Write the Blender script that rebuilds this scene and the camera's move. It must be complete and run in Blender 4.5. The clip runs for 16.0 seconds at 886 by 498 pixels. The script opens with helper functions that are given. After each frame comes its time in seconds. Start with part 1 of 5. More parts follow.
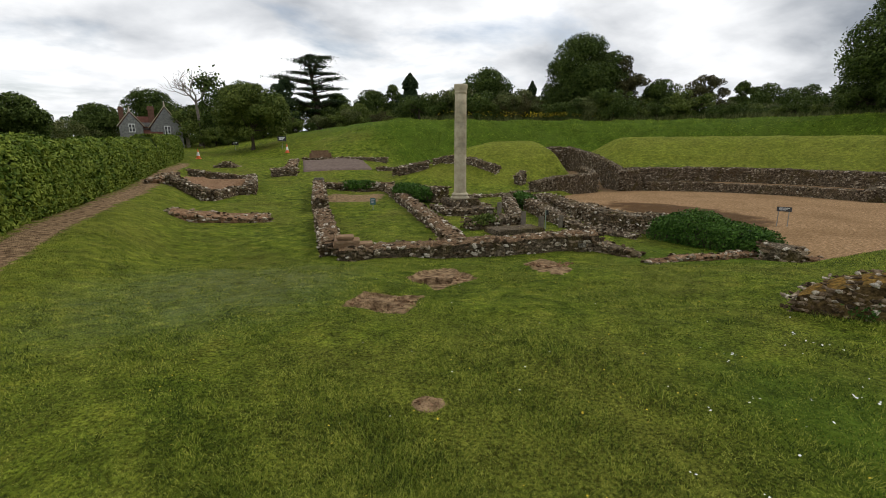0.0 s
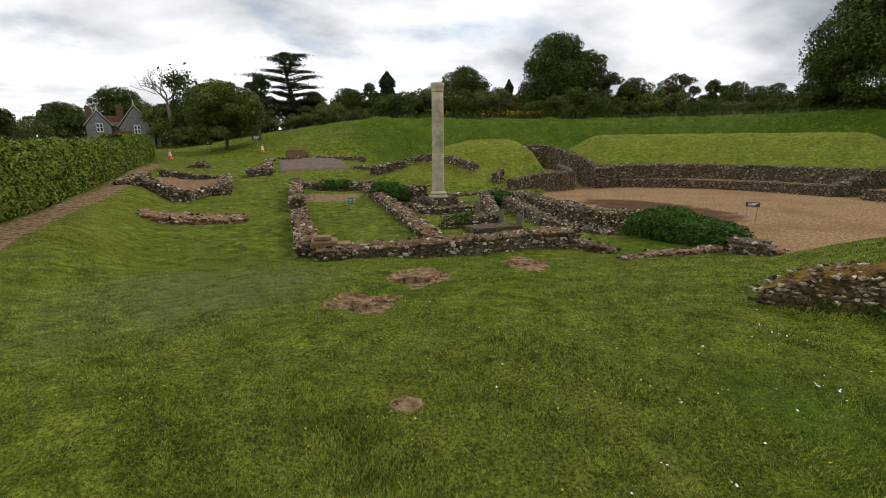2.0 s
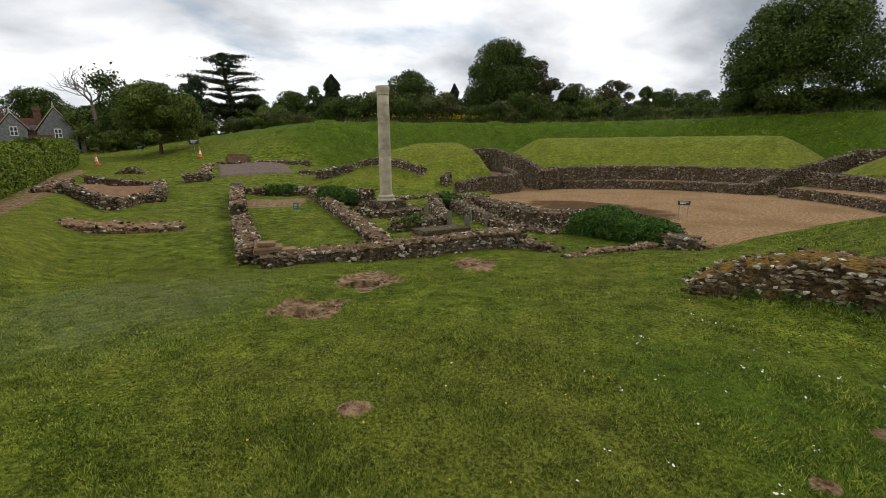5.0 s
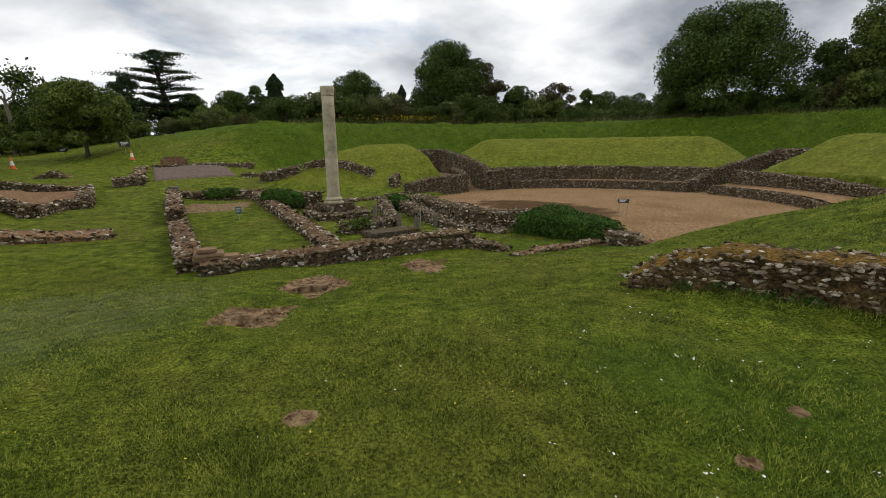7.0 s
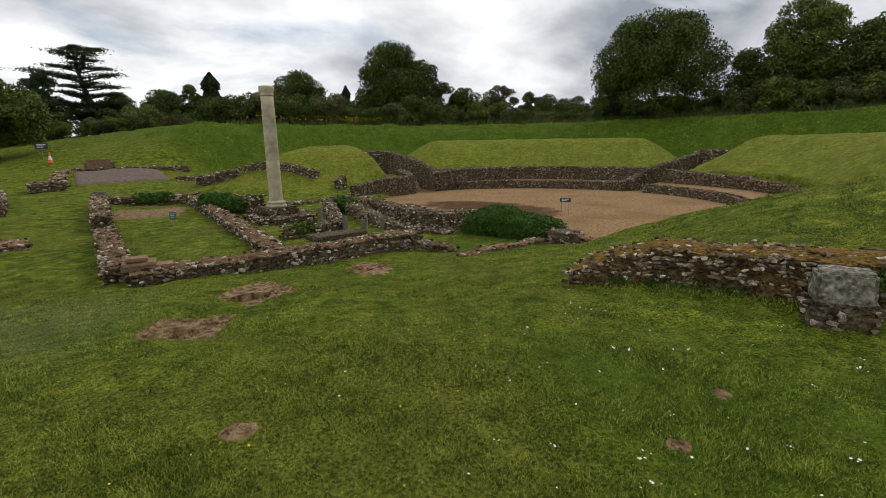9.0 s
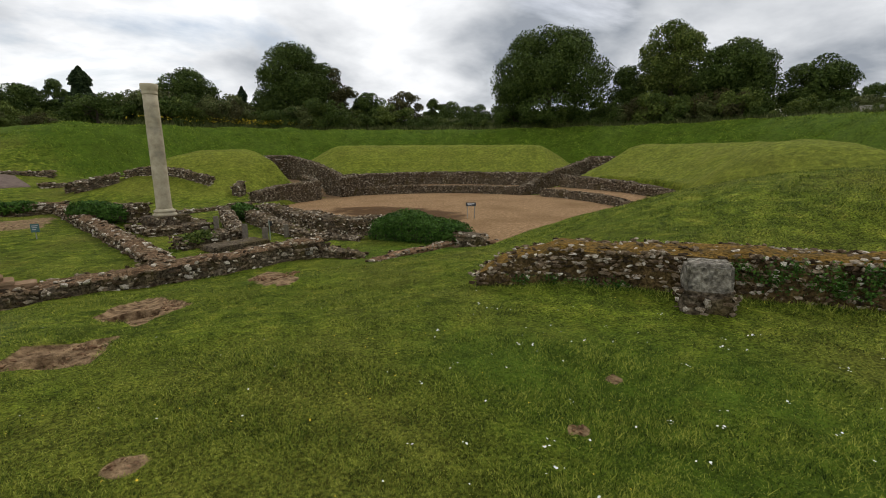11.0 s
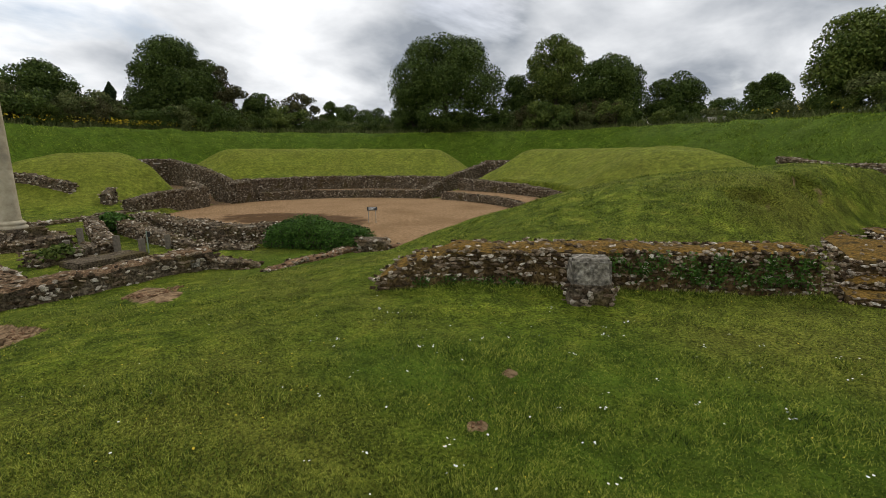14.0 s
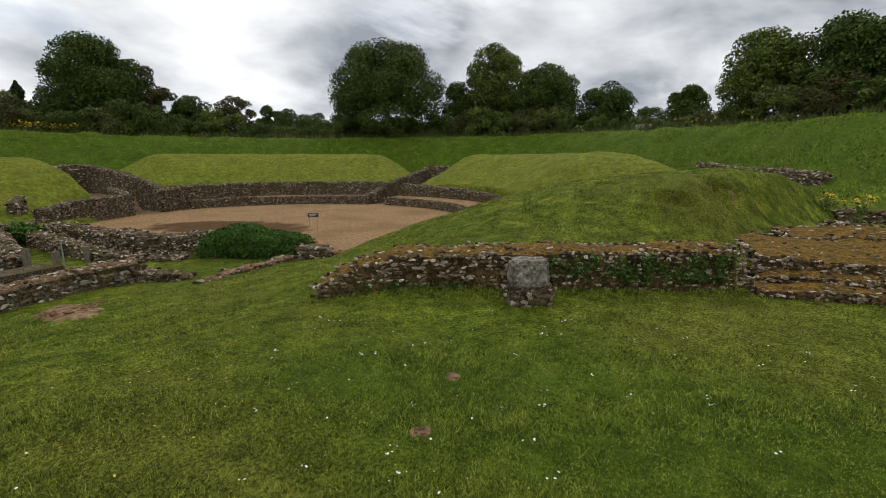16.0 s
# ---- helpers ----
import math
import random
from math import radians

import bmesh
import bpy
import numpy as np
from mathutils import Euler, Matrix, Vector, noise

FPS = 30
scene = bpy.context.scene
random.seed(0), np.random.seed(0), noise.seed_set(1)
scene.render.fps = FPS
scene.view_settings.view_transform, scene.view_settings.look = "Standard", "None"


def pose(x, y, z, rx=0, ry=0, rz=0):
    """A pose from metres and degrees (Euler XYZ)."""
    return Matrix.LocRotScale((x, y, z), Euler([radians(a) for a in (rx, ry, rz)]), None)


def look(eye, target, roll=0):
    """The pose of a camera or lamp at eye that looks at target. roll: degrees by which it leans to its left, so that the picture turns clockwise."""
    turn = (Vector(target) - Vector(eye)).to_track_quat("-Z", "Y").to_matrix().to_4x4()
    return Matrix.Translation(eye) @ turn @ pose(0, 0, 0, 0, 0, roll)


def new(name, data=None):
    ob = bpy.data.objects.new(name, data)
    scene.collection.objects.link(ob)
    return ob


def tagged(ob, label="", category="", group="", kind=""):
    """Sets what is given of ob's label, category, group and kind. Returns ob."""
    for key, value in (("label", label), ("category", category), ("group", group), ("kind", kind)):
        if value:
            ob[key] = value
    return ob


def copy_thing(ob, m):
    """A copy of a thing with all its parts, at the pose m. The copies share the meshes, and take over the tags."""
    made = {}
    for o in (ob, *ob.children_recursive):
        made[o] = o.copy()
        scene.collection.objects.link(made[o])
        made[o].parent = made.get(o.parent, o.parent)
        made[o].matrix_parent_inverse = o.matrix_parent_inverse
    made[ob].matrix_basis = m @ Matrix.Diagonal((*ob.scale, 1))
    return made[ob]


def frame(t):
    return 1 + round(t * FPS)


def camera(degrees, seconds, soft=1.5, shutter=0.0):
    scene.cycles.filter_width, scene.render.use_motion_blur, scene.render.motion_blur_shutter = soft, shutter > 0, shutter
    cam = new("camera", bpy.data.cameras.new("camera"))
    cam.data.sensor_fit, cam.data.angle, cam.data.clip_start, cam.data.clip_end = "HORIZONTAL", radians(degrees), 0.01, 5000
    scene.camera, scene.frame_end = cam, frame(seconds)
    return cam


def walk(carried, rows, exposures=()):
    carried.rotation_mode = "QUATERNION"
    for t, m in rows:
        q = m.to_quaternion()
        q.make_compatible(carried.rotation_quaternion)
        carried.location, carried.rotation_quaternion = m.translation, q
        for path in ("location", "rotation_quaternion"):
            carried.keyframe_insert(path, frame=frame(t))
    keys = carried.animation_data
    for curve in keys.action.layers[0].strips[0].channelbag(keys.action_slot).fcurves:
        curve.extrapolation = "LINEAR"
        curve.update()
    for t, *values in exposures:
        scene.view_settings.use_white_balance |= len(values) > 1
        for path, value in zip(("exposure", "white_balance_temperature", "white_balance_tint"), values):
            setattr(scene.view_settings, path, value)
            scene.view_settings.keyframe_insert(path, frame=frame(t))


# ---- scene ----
cam = camera(86.85, 16.0, soft=0.55)
walk(cam, [
    (0.0, pose(-0.001, 0.001, 3.000, 77.44, 0.07, 0.50)),
    (0.5, pose(0.008, -0.002, 3.007, 77.32, 0.30, -0.03)),
    (1.0, pose(0.014, -0.004, 3.014, 77.22, 0.35, -0.65)),
    (1.5, pose(0.024, -0.005, 3.015, 77.18, 0.35, -1.38)),
    (2.0, pose(0.028, -0.006, 3.009, 77.25, 0.35, -2.10)),
    (2.5, pose(0.031, -0.003, 3.002, 77.26, 0.46, -2.97)),
    (3.0, pose(0.034, 0.001, 2.992, 77.34, 0.54, -3.96)),
    (3.5, pose(0.044, 0.004, 2.986, 77.42, 0.55, -5.01)),
    (4.0, pose(0.055, 0.001, 2.980, 77.51, 0.62, -6.12)),
    (6.5, pose(0.079, -0.004, 2.976, 77.82, 0.52, -12.52)),
    (7.0, pose(0.104, -0.009, 2.986, 77.71, 0.73, -14.46)),
    (7.5, pose(0.121, -0.009, 2.984, 77.77, 0.72, -16.66)),
    (8.0, pose(0.137, -0.012, 2.983, 77.79, 0.74, -18.09)),
    (10.5, pose(0.163, -0.025, 2.985, 78.10, 0.65, -28.36)),
    (11.0, pose(0.165, -0.031, 2.984, 78.31, 0.39, -31.96)),
    (11.5, pose(0.174, -0.039, 2.992, 78.38, 0.25, -34.09)),
    (12.0, pose(0.189, -0.046, 2.993, 78.46, 0.20, -36.15)),
    (12.5, pose(0.197, -0.050, 2.991, 78.59, 0.25, -38.43)),
    (13.0, pose(0.204, -0.051, 2.987, 78.67, 0.26, -40.64)),
    (13.5, pose(0.218, -0.052, 2.981, 78.68, 0.22, -42.13)),
    (14.0, pose(0.225, -0.056, 2.982, 78.72, 0.23, -43.83)),
    (14.5, pose(0.231, -0.065, 2.980, 78.84, 0.25, -45.74)),
    (15.0, pose(0.238, -0.068, 2.980, 79.01, 0.21, -47.91)),
    (15.5, pose(0.244, -0.079, 2.980, 79.16, 0.19, -49.36)),
    (16.0, pose(0.248, -0.089, 2.981, 79.33, 0.24, -50.66)),
], exposures=[(0.0, 0.15), (3.5, 0.29), (7.0, 0.07), (16.0, 0.18)])

# ---- light ----
SUN_AZ, SUN_EL = 60.0, 42.0       # degrees clockwise from +y, degrees above the horizon
world = bpy.data.worlds.new("sky")
scene.world = world
world.use_nodes = True
wn, wl = world.node_tree.nodes, world.node_tree.links
wn.clear()


def wnode(kind, **inputs):
    n = wn.new(kind)
    for k, v in inputs.items():
        n.inputs[k].default_value = v
    return n


w_out, w_bg = wnode("ShaderNodeOutputWorld"), wnode("ShaderNodeBackground", Strength=0.10)
w_sky = wn.new("ShaderNodeTexSky")
w_sky.sky_type, w_sky.sun_disc = "NISHITA", False
w_sky.sun_elevation, w_sky.sun_rotation = radians(SUN_EL), radians(SUN_AZ)
w_sky.air_density, w_sky.dust_density = 1.0, 2.0
w_tc = wn.new("ShaderNodeTexCoord")
w_sep = wn.new("ShaderNodeSeparateXYZ")
wl.new(w_tc.outputs["Generated"], w_sep.inputs[0])
w_up = wn.new("ShaderNodeMath")                      # cloud sheet: direction over height
w_up.operation, w_up.inputs[1].default_value = "ADD", 0.30
w_abs = wn.new("ShaderNodeMath")
w_abs.operation = "ABSOLUTE"
wl.new(w_sep.outputs["Z"], w_abs.inputs[0])
wl.new(w_abs.outputs[0], w_up.inputs[0])
w_div = wn.new("ShaderNodeVectorMath")
w_div.operation = "DIVIDE"
w_comb = wn.new("ShaderNodeCombineXYZ")
for i in range(3):
    wl.new(w_up.outputs[0], w_comb.inputs[i])
wl.new(w_tc.outputs["Generated"], w_div.inputs[0])
wl.new(w_comb.outputs[0], w_div.inputs[1])
w_n1 = wnode("ShaderNodeTexNoise", Scale=1.15, Detail=8.0, Roughness=0.55, Distortion=0.4)
w_n2 = wnode("ShaderNodeTexNoise", Scale=1.9, Detail=9.0, Roughness=0.5, Distortion=0.15)
w_off = wn.new("ShaderNodeVectorMath")
w_off.operation, w_off.inputs[1].default_value = "ADD", (3.1, -4.6, 0.0)
wl.new(w_div.outputs[0], w_n1.inputs["Vector"])
wl.new(w_div.outputs[0], w_off.inputs[0])
wl.new(w_off.outputs[0], w_n2.inputs["Vector"])
w_cov = wn.new("ShaderNodeValToRGB")                 # gaps of blue between the clouds
w_cov.color_ramp.elements[0].position, w_cov.color_ramp.elements[1].position = 0.30, 0.46
wl.new(w_n1.outputs["Fac"], w_cov.inputs["Fac"])
w_tone = wn.new("ShaderNodeValToRGB")                # white tops and grey bellies
cr = w_tone.color_ramp
cr.elements[0].position, cr.elements[0].color = 0.24, (3.0, 3.3, 3.75, 1)
cr.elements[1].position, cr.elements[1].color = 0.60, (10.0, 10.1, 10.25, 1)
w_east = wn.new("ShaderNodeMath")                    # heavier cloud towards the east
w_east.operation, w_east.inputs[1].default_value = "MULTIPLY_ADD", -0.16
wl.new(w_sep.outputs["X"], w_east.inputs[0])
wl.new(w_n2.outputs["Fac"], w_east.inputs[2])
wl.new(w_east.outputs[0], w_tone.inputs["Fac"])
w_mix = wn.new("ShaderNodeMix")
w_mix.data_type = "RGBA"
wl.new(w_cov.outputs["Color"], w_mix.inputs["Factor"])
wl.new(w_sky.outputs["Color"], w_mix.inputs["A"])
wl.new(w_tone.outputs["Color"], w_mix.inputs["B"])
wl.new(w_mix.outputs["Result"], w_bg.inputs["Color"])
wl.new(w_bg.outputs["Background"], w_out.inputs["Surface"])

sun_data = bpy.data.lights.new("sun", "SUN")
sun_data.energy, sun_data.angle, sun_data.color = 1.15, radians(14), (1.0, 0.95, 0.87)
sun = new("sun", sun_data)
sa, se = radians(SUN_AZ), radians(SUN_EL)
sun.matrix_world = look((60 * math.sin(sa) * math.cos(se), 60 * math.cos(sa) * math.cos(se), 60 * math.sin(se)), (0, 0, 0))

# ---- materials ----
def material(name, colors, scale=8.0, rough=0.9, bump=0.4, fine=60.0, bump_size=0.02, stain=None, per_object=0.0, per_island=0.0, detail=8.0, spec=0.05, coords="Object", grain=0.0):
    """Noise-blended colours at two scales with bump. colors: list of (position, rgb)."""
    m = bpy.data.materials.new(name)
    m.use_nodes = True
    nt = m.node_tree
    nd, ln = nt.nodes, nt.links
    b = nd["Principled BSDF"]
    b.inputs["Roughness"].default_value = rough
    b.inputs["Specular IOR Level"].default_value = spec
    if coords == "World":
        pos = nd.new("ShaderNodeNewGeometry").outputs["Position"]
    else:
        pos = nd.new("ShaderNodeTexCoord").outputs["Object"]
    n1 = nd.new("ShaderNodeTexNoise")
    n1.inputs["Scale"].default_value, n1.inputs["Detail"].default_value, n1.inputs["Roughness"].default_value = scale, detail, 0.65
    ln.new(pos, n1.inputs["Vector"])
    fac = n1.outputs["Fac"]
    if per_island or per_object:
        src = nd.new("ShaderNodeNewGeometry").outputs["Random Per Island"] if per_island else nd.new("ShaderNodeObjectInfo").outputs["Random"]
        amount = per_island or per_object
        ma = nd.new("ShaderNodeMath")
        ma.operation, ma.inputs[1].default_value, ma.inputs[2].default_value = "MULTIPLY_ADD", amount, -amount / 2
        ln.new(src, ma.inputs[0])
        ad = nd.new("ShaderNodeMath")
        ad.operation = "ADD"
        ln.new(fac, ad.inputs[0])
        ln.new(ma.outputs[0], ad.inputs[1])
        fac = ad.outputs[0]
    ramp = nd.new("ShaderNodeValToRGB")
    while len(ramp.color_ramp.elements) < len(colors):
        ramp.color_ramp.elements.new(0.5)
    for e, (p, c) in zip(ramp.color_ramp.elements, colors):
        e.position, e.color = p, (*c, 1)
    ln.new(fac, ramp.inputs["Fac"])
    col = ramp.outputs["Color"]
    n2 = nd.new("ShaderNodeTexNoise")
    n2.inputs["Scale"].default_value, n2.inputs["Detail"].default_value = fine, 6.0
    ln.new(pos, n2.inputs["Vector"])
    if stain:
        sscale, slow, shigh, scol = stain
        n3 = nd.new("ShaderNodeTexNoise")
        n3.inputs["Scale"].default_value, n3.inputs["Detail"].default_value = sscale, 5.0
        ln.new(pos, n3.inputs["Vector"])
        mr = nd.new("ShaderNodeMapRange")
        mr.inputs["From Min"].default_value, mr.inputs["From Max"].default_value = slow, shigh
        ln.new(n3.outputs["Fac"], mr.inputs["Value"])
        mx = nd.new("ShaderNodeMix")
        mx.data_type = "RGBA"
        mx.inputs["B"].default_value = (*scol, 1)
        ln.new(mr.outputs["Result"], mx.inputs["Factor"])
        ln.new(col, mx.inputs["A"])
        col = mx.outputs["Result"]
    if grain:
        gr = nd.new("ShaderNodeMapRange")
        gr.inputs["From Min"].default_value, gr.inputs["From Max"].default_value = 0.36, 0.64
        gr.inputs["To Min"].default_value, gr.inputs["To Max"].default_value = 1.0 - grain, 1.0 + grain
        ln.new(n2.outputs["Fac"], gr.inputs["Value"])
        sc = nd.new("ShaderNodeVectorMath")
        sc.operation = "SCALE"
        ln.new(col, sc.inputs[0])
        ln.new(gr.outputs["Result"], sc.inputs["Scale"])
        col = sc.outputs["Vector"]
    ln.new(col, b.inputs["Base Color"])
    bp = nd.new("ShaderNodeBump")
    bp.inputs["Strength"].default_value, bp.inputs["Distance"].default_value = bump, bump_size
    ln.new(n2.outputs["Fac"], bp.inputs["Height"])
    ln.new(bp.outputs["Normal"], b.inputs["Normal"])
    return m


def leafy(name, dark, light, scale=0.6):
    return material(name, [(0.25, dark), (0.75, light)], scale=scale, rough=0.65, bump=0.0, per_island=0.55, spec=0.08, coords="World")


FLINT = [(0.14, (0.034, 0.024, 0.015)), (0.36, (0.11, 0.076, 0.045)), (0.54, (0.205, 0.150, 0.095)), (0.72, (0.29, 0.235, 0.165)), (0.93, (0.58, 0.53, 0.44))]
M_flint = material("flint rubble", FLINT, scale=9, bump=0.7, fine=38, per_island=0.8, stain=(3.0, 0.52, 0.75, (0.12, 0.082, 0.04)), grain=0.35)
M_flint_one = material("flint stone", FLINT, scale=7, bump=0.7, fine=30, per_object=0.85, stain=(3.0, 0.55, 0.75, (0.12, 0.082, 0.04)), grain=0.35)
M_flint_brown = material("brown weathered flint", [(0.14, (0.028, 0.020, 0.013)), (0.36, (0.095, 0.068, 0.042)), (0.54, (0.19, 0.142, 0.092)), (0.74, (0.29, 0.235, 0.165)), (0.94, (0.50, 0.45, 0.36))], scale=9, bump=0.7, fine=38, per_island=0.8, stain=(2.2, 0.48, 0.70, (0.085, 0.056, 0.026)), grain=0.35)
M_mortar = material("old lime mortar", [(0.3, (0.04, 0.030, 0.020)), (0.5, (0.10, 0.078, 0.052)), (0.7, (0.19, 0.155, 0.11))], scale=6, bump=1.0, fine=24, bump_size=0.05, stain=(2.0, 0.5, 0.65, (0.085, 0.065, 0.028)), grain=0.5)
M_moss = material("orange moss", [(0.32, (0.040, 0.030, 0.016)), (0.46, (0.12, 0.075, 0.018)), (0.58, (0.185, 0.105, 0.022)), (0.72, (0.11, 0.10, 0.025))], scale=7, bump=1.0, fine=32, bump_size=0.04, grain=0.5)
M_mossy = material("brown mossy mortar", [(0.32, (0.030, 0.022, 0.012)), (0.5, (0.085, 0.056, 0.024)), (0.66, (0.15, 0.105, 0.042)), (0.8, (0.10, 0.10, 0.035))], scale=8, bump=1.0, fine=26, bump_size=0.05, grain=0.5)
M_rusty = material("rust brown moss and crumbled mortar", [(0.30, (0.045, 0.032, 0.020)), (0.46, (0.125, 0.075, 0.040)), (0.60, (0.215, 0.145, 0.085)), (0.75, (0.32, 0.26, 0.18))], scale=11, bump=1.0, fine=34, bump_size=0.05, grain=0.55)
M_brick = material("roman tile brick", [(0.3, (0.16, 0.10, 0.06)), (0.6, (0.26, 0.17, 0.10)), (0.8, (0.33, 0.24, 0.16))], scale=6, bump=0.5, fine=50, per_object=0.3)
M_lime = material("weathered limestone", [(0.3, (0.28, 0.24, 0.165)), (0.5, (0.42, 0.365, 0.255)), (0.75, (0.53, 0.47, 0.345))], scale=3.5, bump=0.35, fine=55, bump_size=0.01, stain=(1.6, 0.55, 0.75, (0.20, 0.19, 0.155)))
M_block = material("grey limestone block", [(0.32, (0.060, 0.053, 0.040)), (0.5, (0.165, 0.148, 0.118)), (0.68, (0.32, 0.295, 0.245))], scale=17, bump=1.0, fine=26, grain=0.45, bump_size=0.012, stain=(9, 0.58, 0.7, (0.09, 0.085, 0.075)))
M_gravel = material("pale gravel", [(0.3, (0.145, 0.085, 0.038)), (0.5, (0.25, 0.155, 0.078)), (0.7, (0.38, 0.255, 0.145))], scale=7, bump=0.7, fine=15, grain=0.35, bump_size=0.03, stain=(0.35, 0.48, 0.72, (0.185, 0.112, 0.052)), coords="World")
M_earth = material("bare brown earth", [(0.3, (0.11, 0.060, 0.032)), (0.5, (0.22, 0.130, 0.072)), (0.7, (0.34, 0.22, 0.13))], scale=5, bump=1.0, fine=22, bump_size=0.06, coords="World", grain=0.45)
M_asphalt = material("reddish floor gravel", [(0.3, (0.10, 0.072, 0.058)), (0.7, (0.19, 0.145, 0.12))], scale=4, bump=0.4, fine=60, coords="World")
M_bark = material("bark", [(0.3, (0.035, 0.028, 0.02)), (0.7, (0.10, 0.08, 0.06))], scale=6, bump=0.8, fine=20, bump_size=0.03)
M_deadwood = material("bare wood", [(0.3, (0.13, 0.11, 0.09)), (0.7, (0.25, 0.22, 0.18))], scale=6, bump=0.4)
M_wood = material("grey weathered wood", [(0.3, (0.10, 0.085, 0.065)), (0.7, (0.22, 0.19, 0.15))], scale=12, bump=0.6, fine=80, bump_size=0.006)
M_oak = leafy("oak leaf", (0.026, 0.046, 0.008), (0.095, 0.130, 0.028))
M_lightleaf = leafy("lighter leaf", (0.042, 0.068, 0.012), (0.15, 0.18, 0.038))
M_cedar = leafy("conifer needle", (0.018, 0.034, 0.014), (0.060, 0.085, 0.033))
M_hedge = leafy("hedge leaf", (0.048, 0.085, 0.010), (0.19, 0.235, 0.034), scale=1.2)
M_ivy = leafy("ivy leaf", (0.020, 0.055, 0.008), (0.08, 0.155, 0.024), scale=2.0)
M_weed = leafy("rough weed leaf", (0.05, 0.07, 0.02), (0.16, 0.17, 0.06), scale=0.8)
M_blade = material("grass blade", [(0.24, (0.016, 0.034, 0.004)), (0.42, (0.074, 0.120, 0.010)), (0.58, (0.185, 0.235, 0.024)), (0.80, (0.42, 0.44, 0.075))], scale=5.0, rough=0.6, bump=0.0, per_island=0.62, spec=0.10, coords="World")
M_bank = leafy("lush bank grass", (0.038, 0.076, 0.006), (0.29, 0.37, 0.042), scale=0.9)
M_twig = leafy("thin brownish leaf", (0.035, 0.036, 0.014), (0.105, 0.095, 0.035))


def plain(name, c, rough=0.5, spec=0.4, metal=0.0):
    m = material(name, [(0.3, tuple(v * 0.8 for v in c)), (0.7, c)], scale=9, rough=rough, bump=0.1, spec=spec)
    m.node_tree.nodes["Principled BSDF"].inputs["Metallic"].default_value = metal
    return m


M_orange = plain("cone orange plastic", (0.75, 0.16, 0.04))
M_white = plain("white plastic", (0.75, 0.75, 0.72))
M_black = plain("black board", (0.02, 0.02, 0.02))
M_grey = plain("galvanised post", (0.35, 0.36, 0.36), 0.5, 0.5, 0.6)
M_pole = plain("pale green paint", (0.24, 0.30, 0.24))
M_teal = plain("teal sign face", (0.03, 0.10, 0.09))
M_petal = plain("daisy petal", (0.8, 0.8, 0.78), 0.7, 0.2)
M_yellow = plain("buttercup petal", (0.75, 0.55, 0.03), 0.6, 0.3)
M_roof = material("red clay roof tile", [(0.3, (0.075, 0.032, 0.024)), (0.7, (0.14, 0.066, 0.046))], scale=3, bump=0.5, fine=20)
M_redbrick = material("red chimney brick", [(0.3, (0.12, 0.062, 0.045)), (0.7, (0.20, 0.115, 0.085))], scale=6, bump=0.4)
M_housewall = material("grey knapped flint", [(0.3, (0.10, 0.10, 0.10)), (0.55, (0.22, 0.22, 0.21)), (0.75, (0.36, 0.35, 0.33))], scale=6, bump=0.4, fine=25)
M_glass = plain("window glass", (0.03, 0.035, 0.04), 0.08, 0.8)


# ---- terrain ----
CX, CY = 13.0, 21.5               # centre of the orchestra


def ss(a, b, v):
    v = np.clip((v - a) / (b - a), 0, 1)
    return v * v * (3 - 2 * v)


def hedge_x(y):
    return -9.6 - 0.45 * (y - 10)


def brim(v):
    """A walled edge: up at once to the wall's top, then on by a grass slope."""
    return 0.5 * ss(0, 0.45, v) + 0.5 * ss(0, 3.6, v)


def rough_noise(x, y):
    return (np.sin(1.3 * x + 0.7 * y) * np.cos(0.9 * y - 0.5 * x) + 0.5 * np.sin(2.9 * x - 1.7 * y + 1) * np.cos(2.3 * y + 1.1 * x)) * 0.6


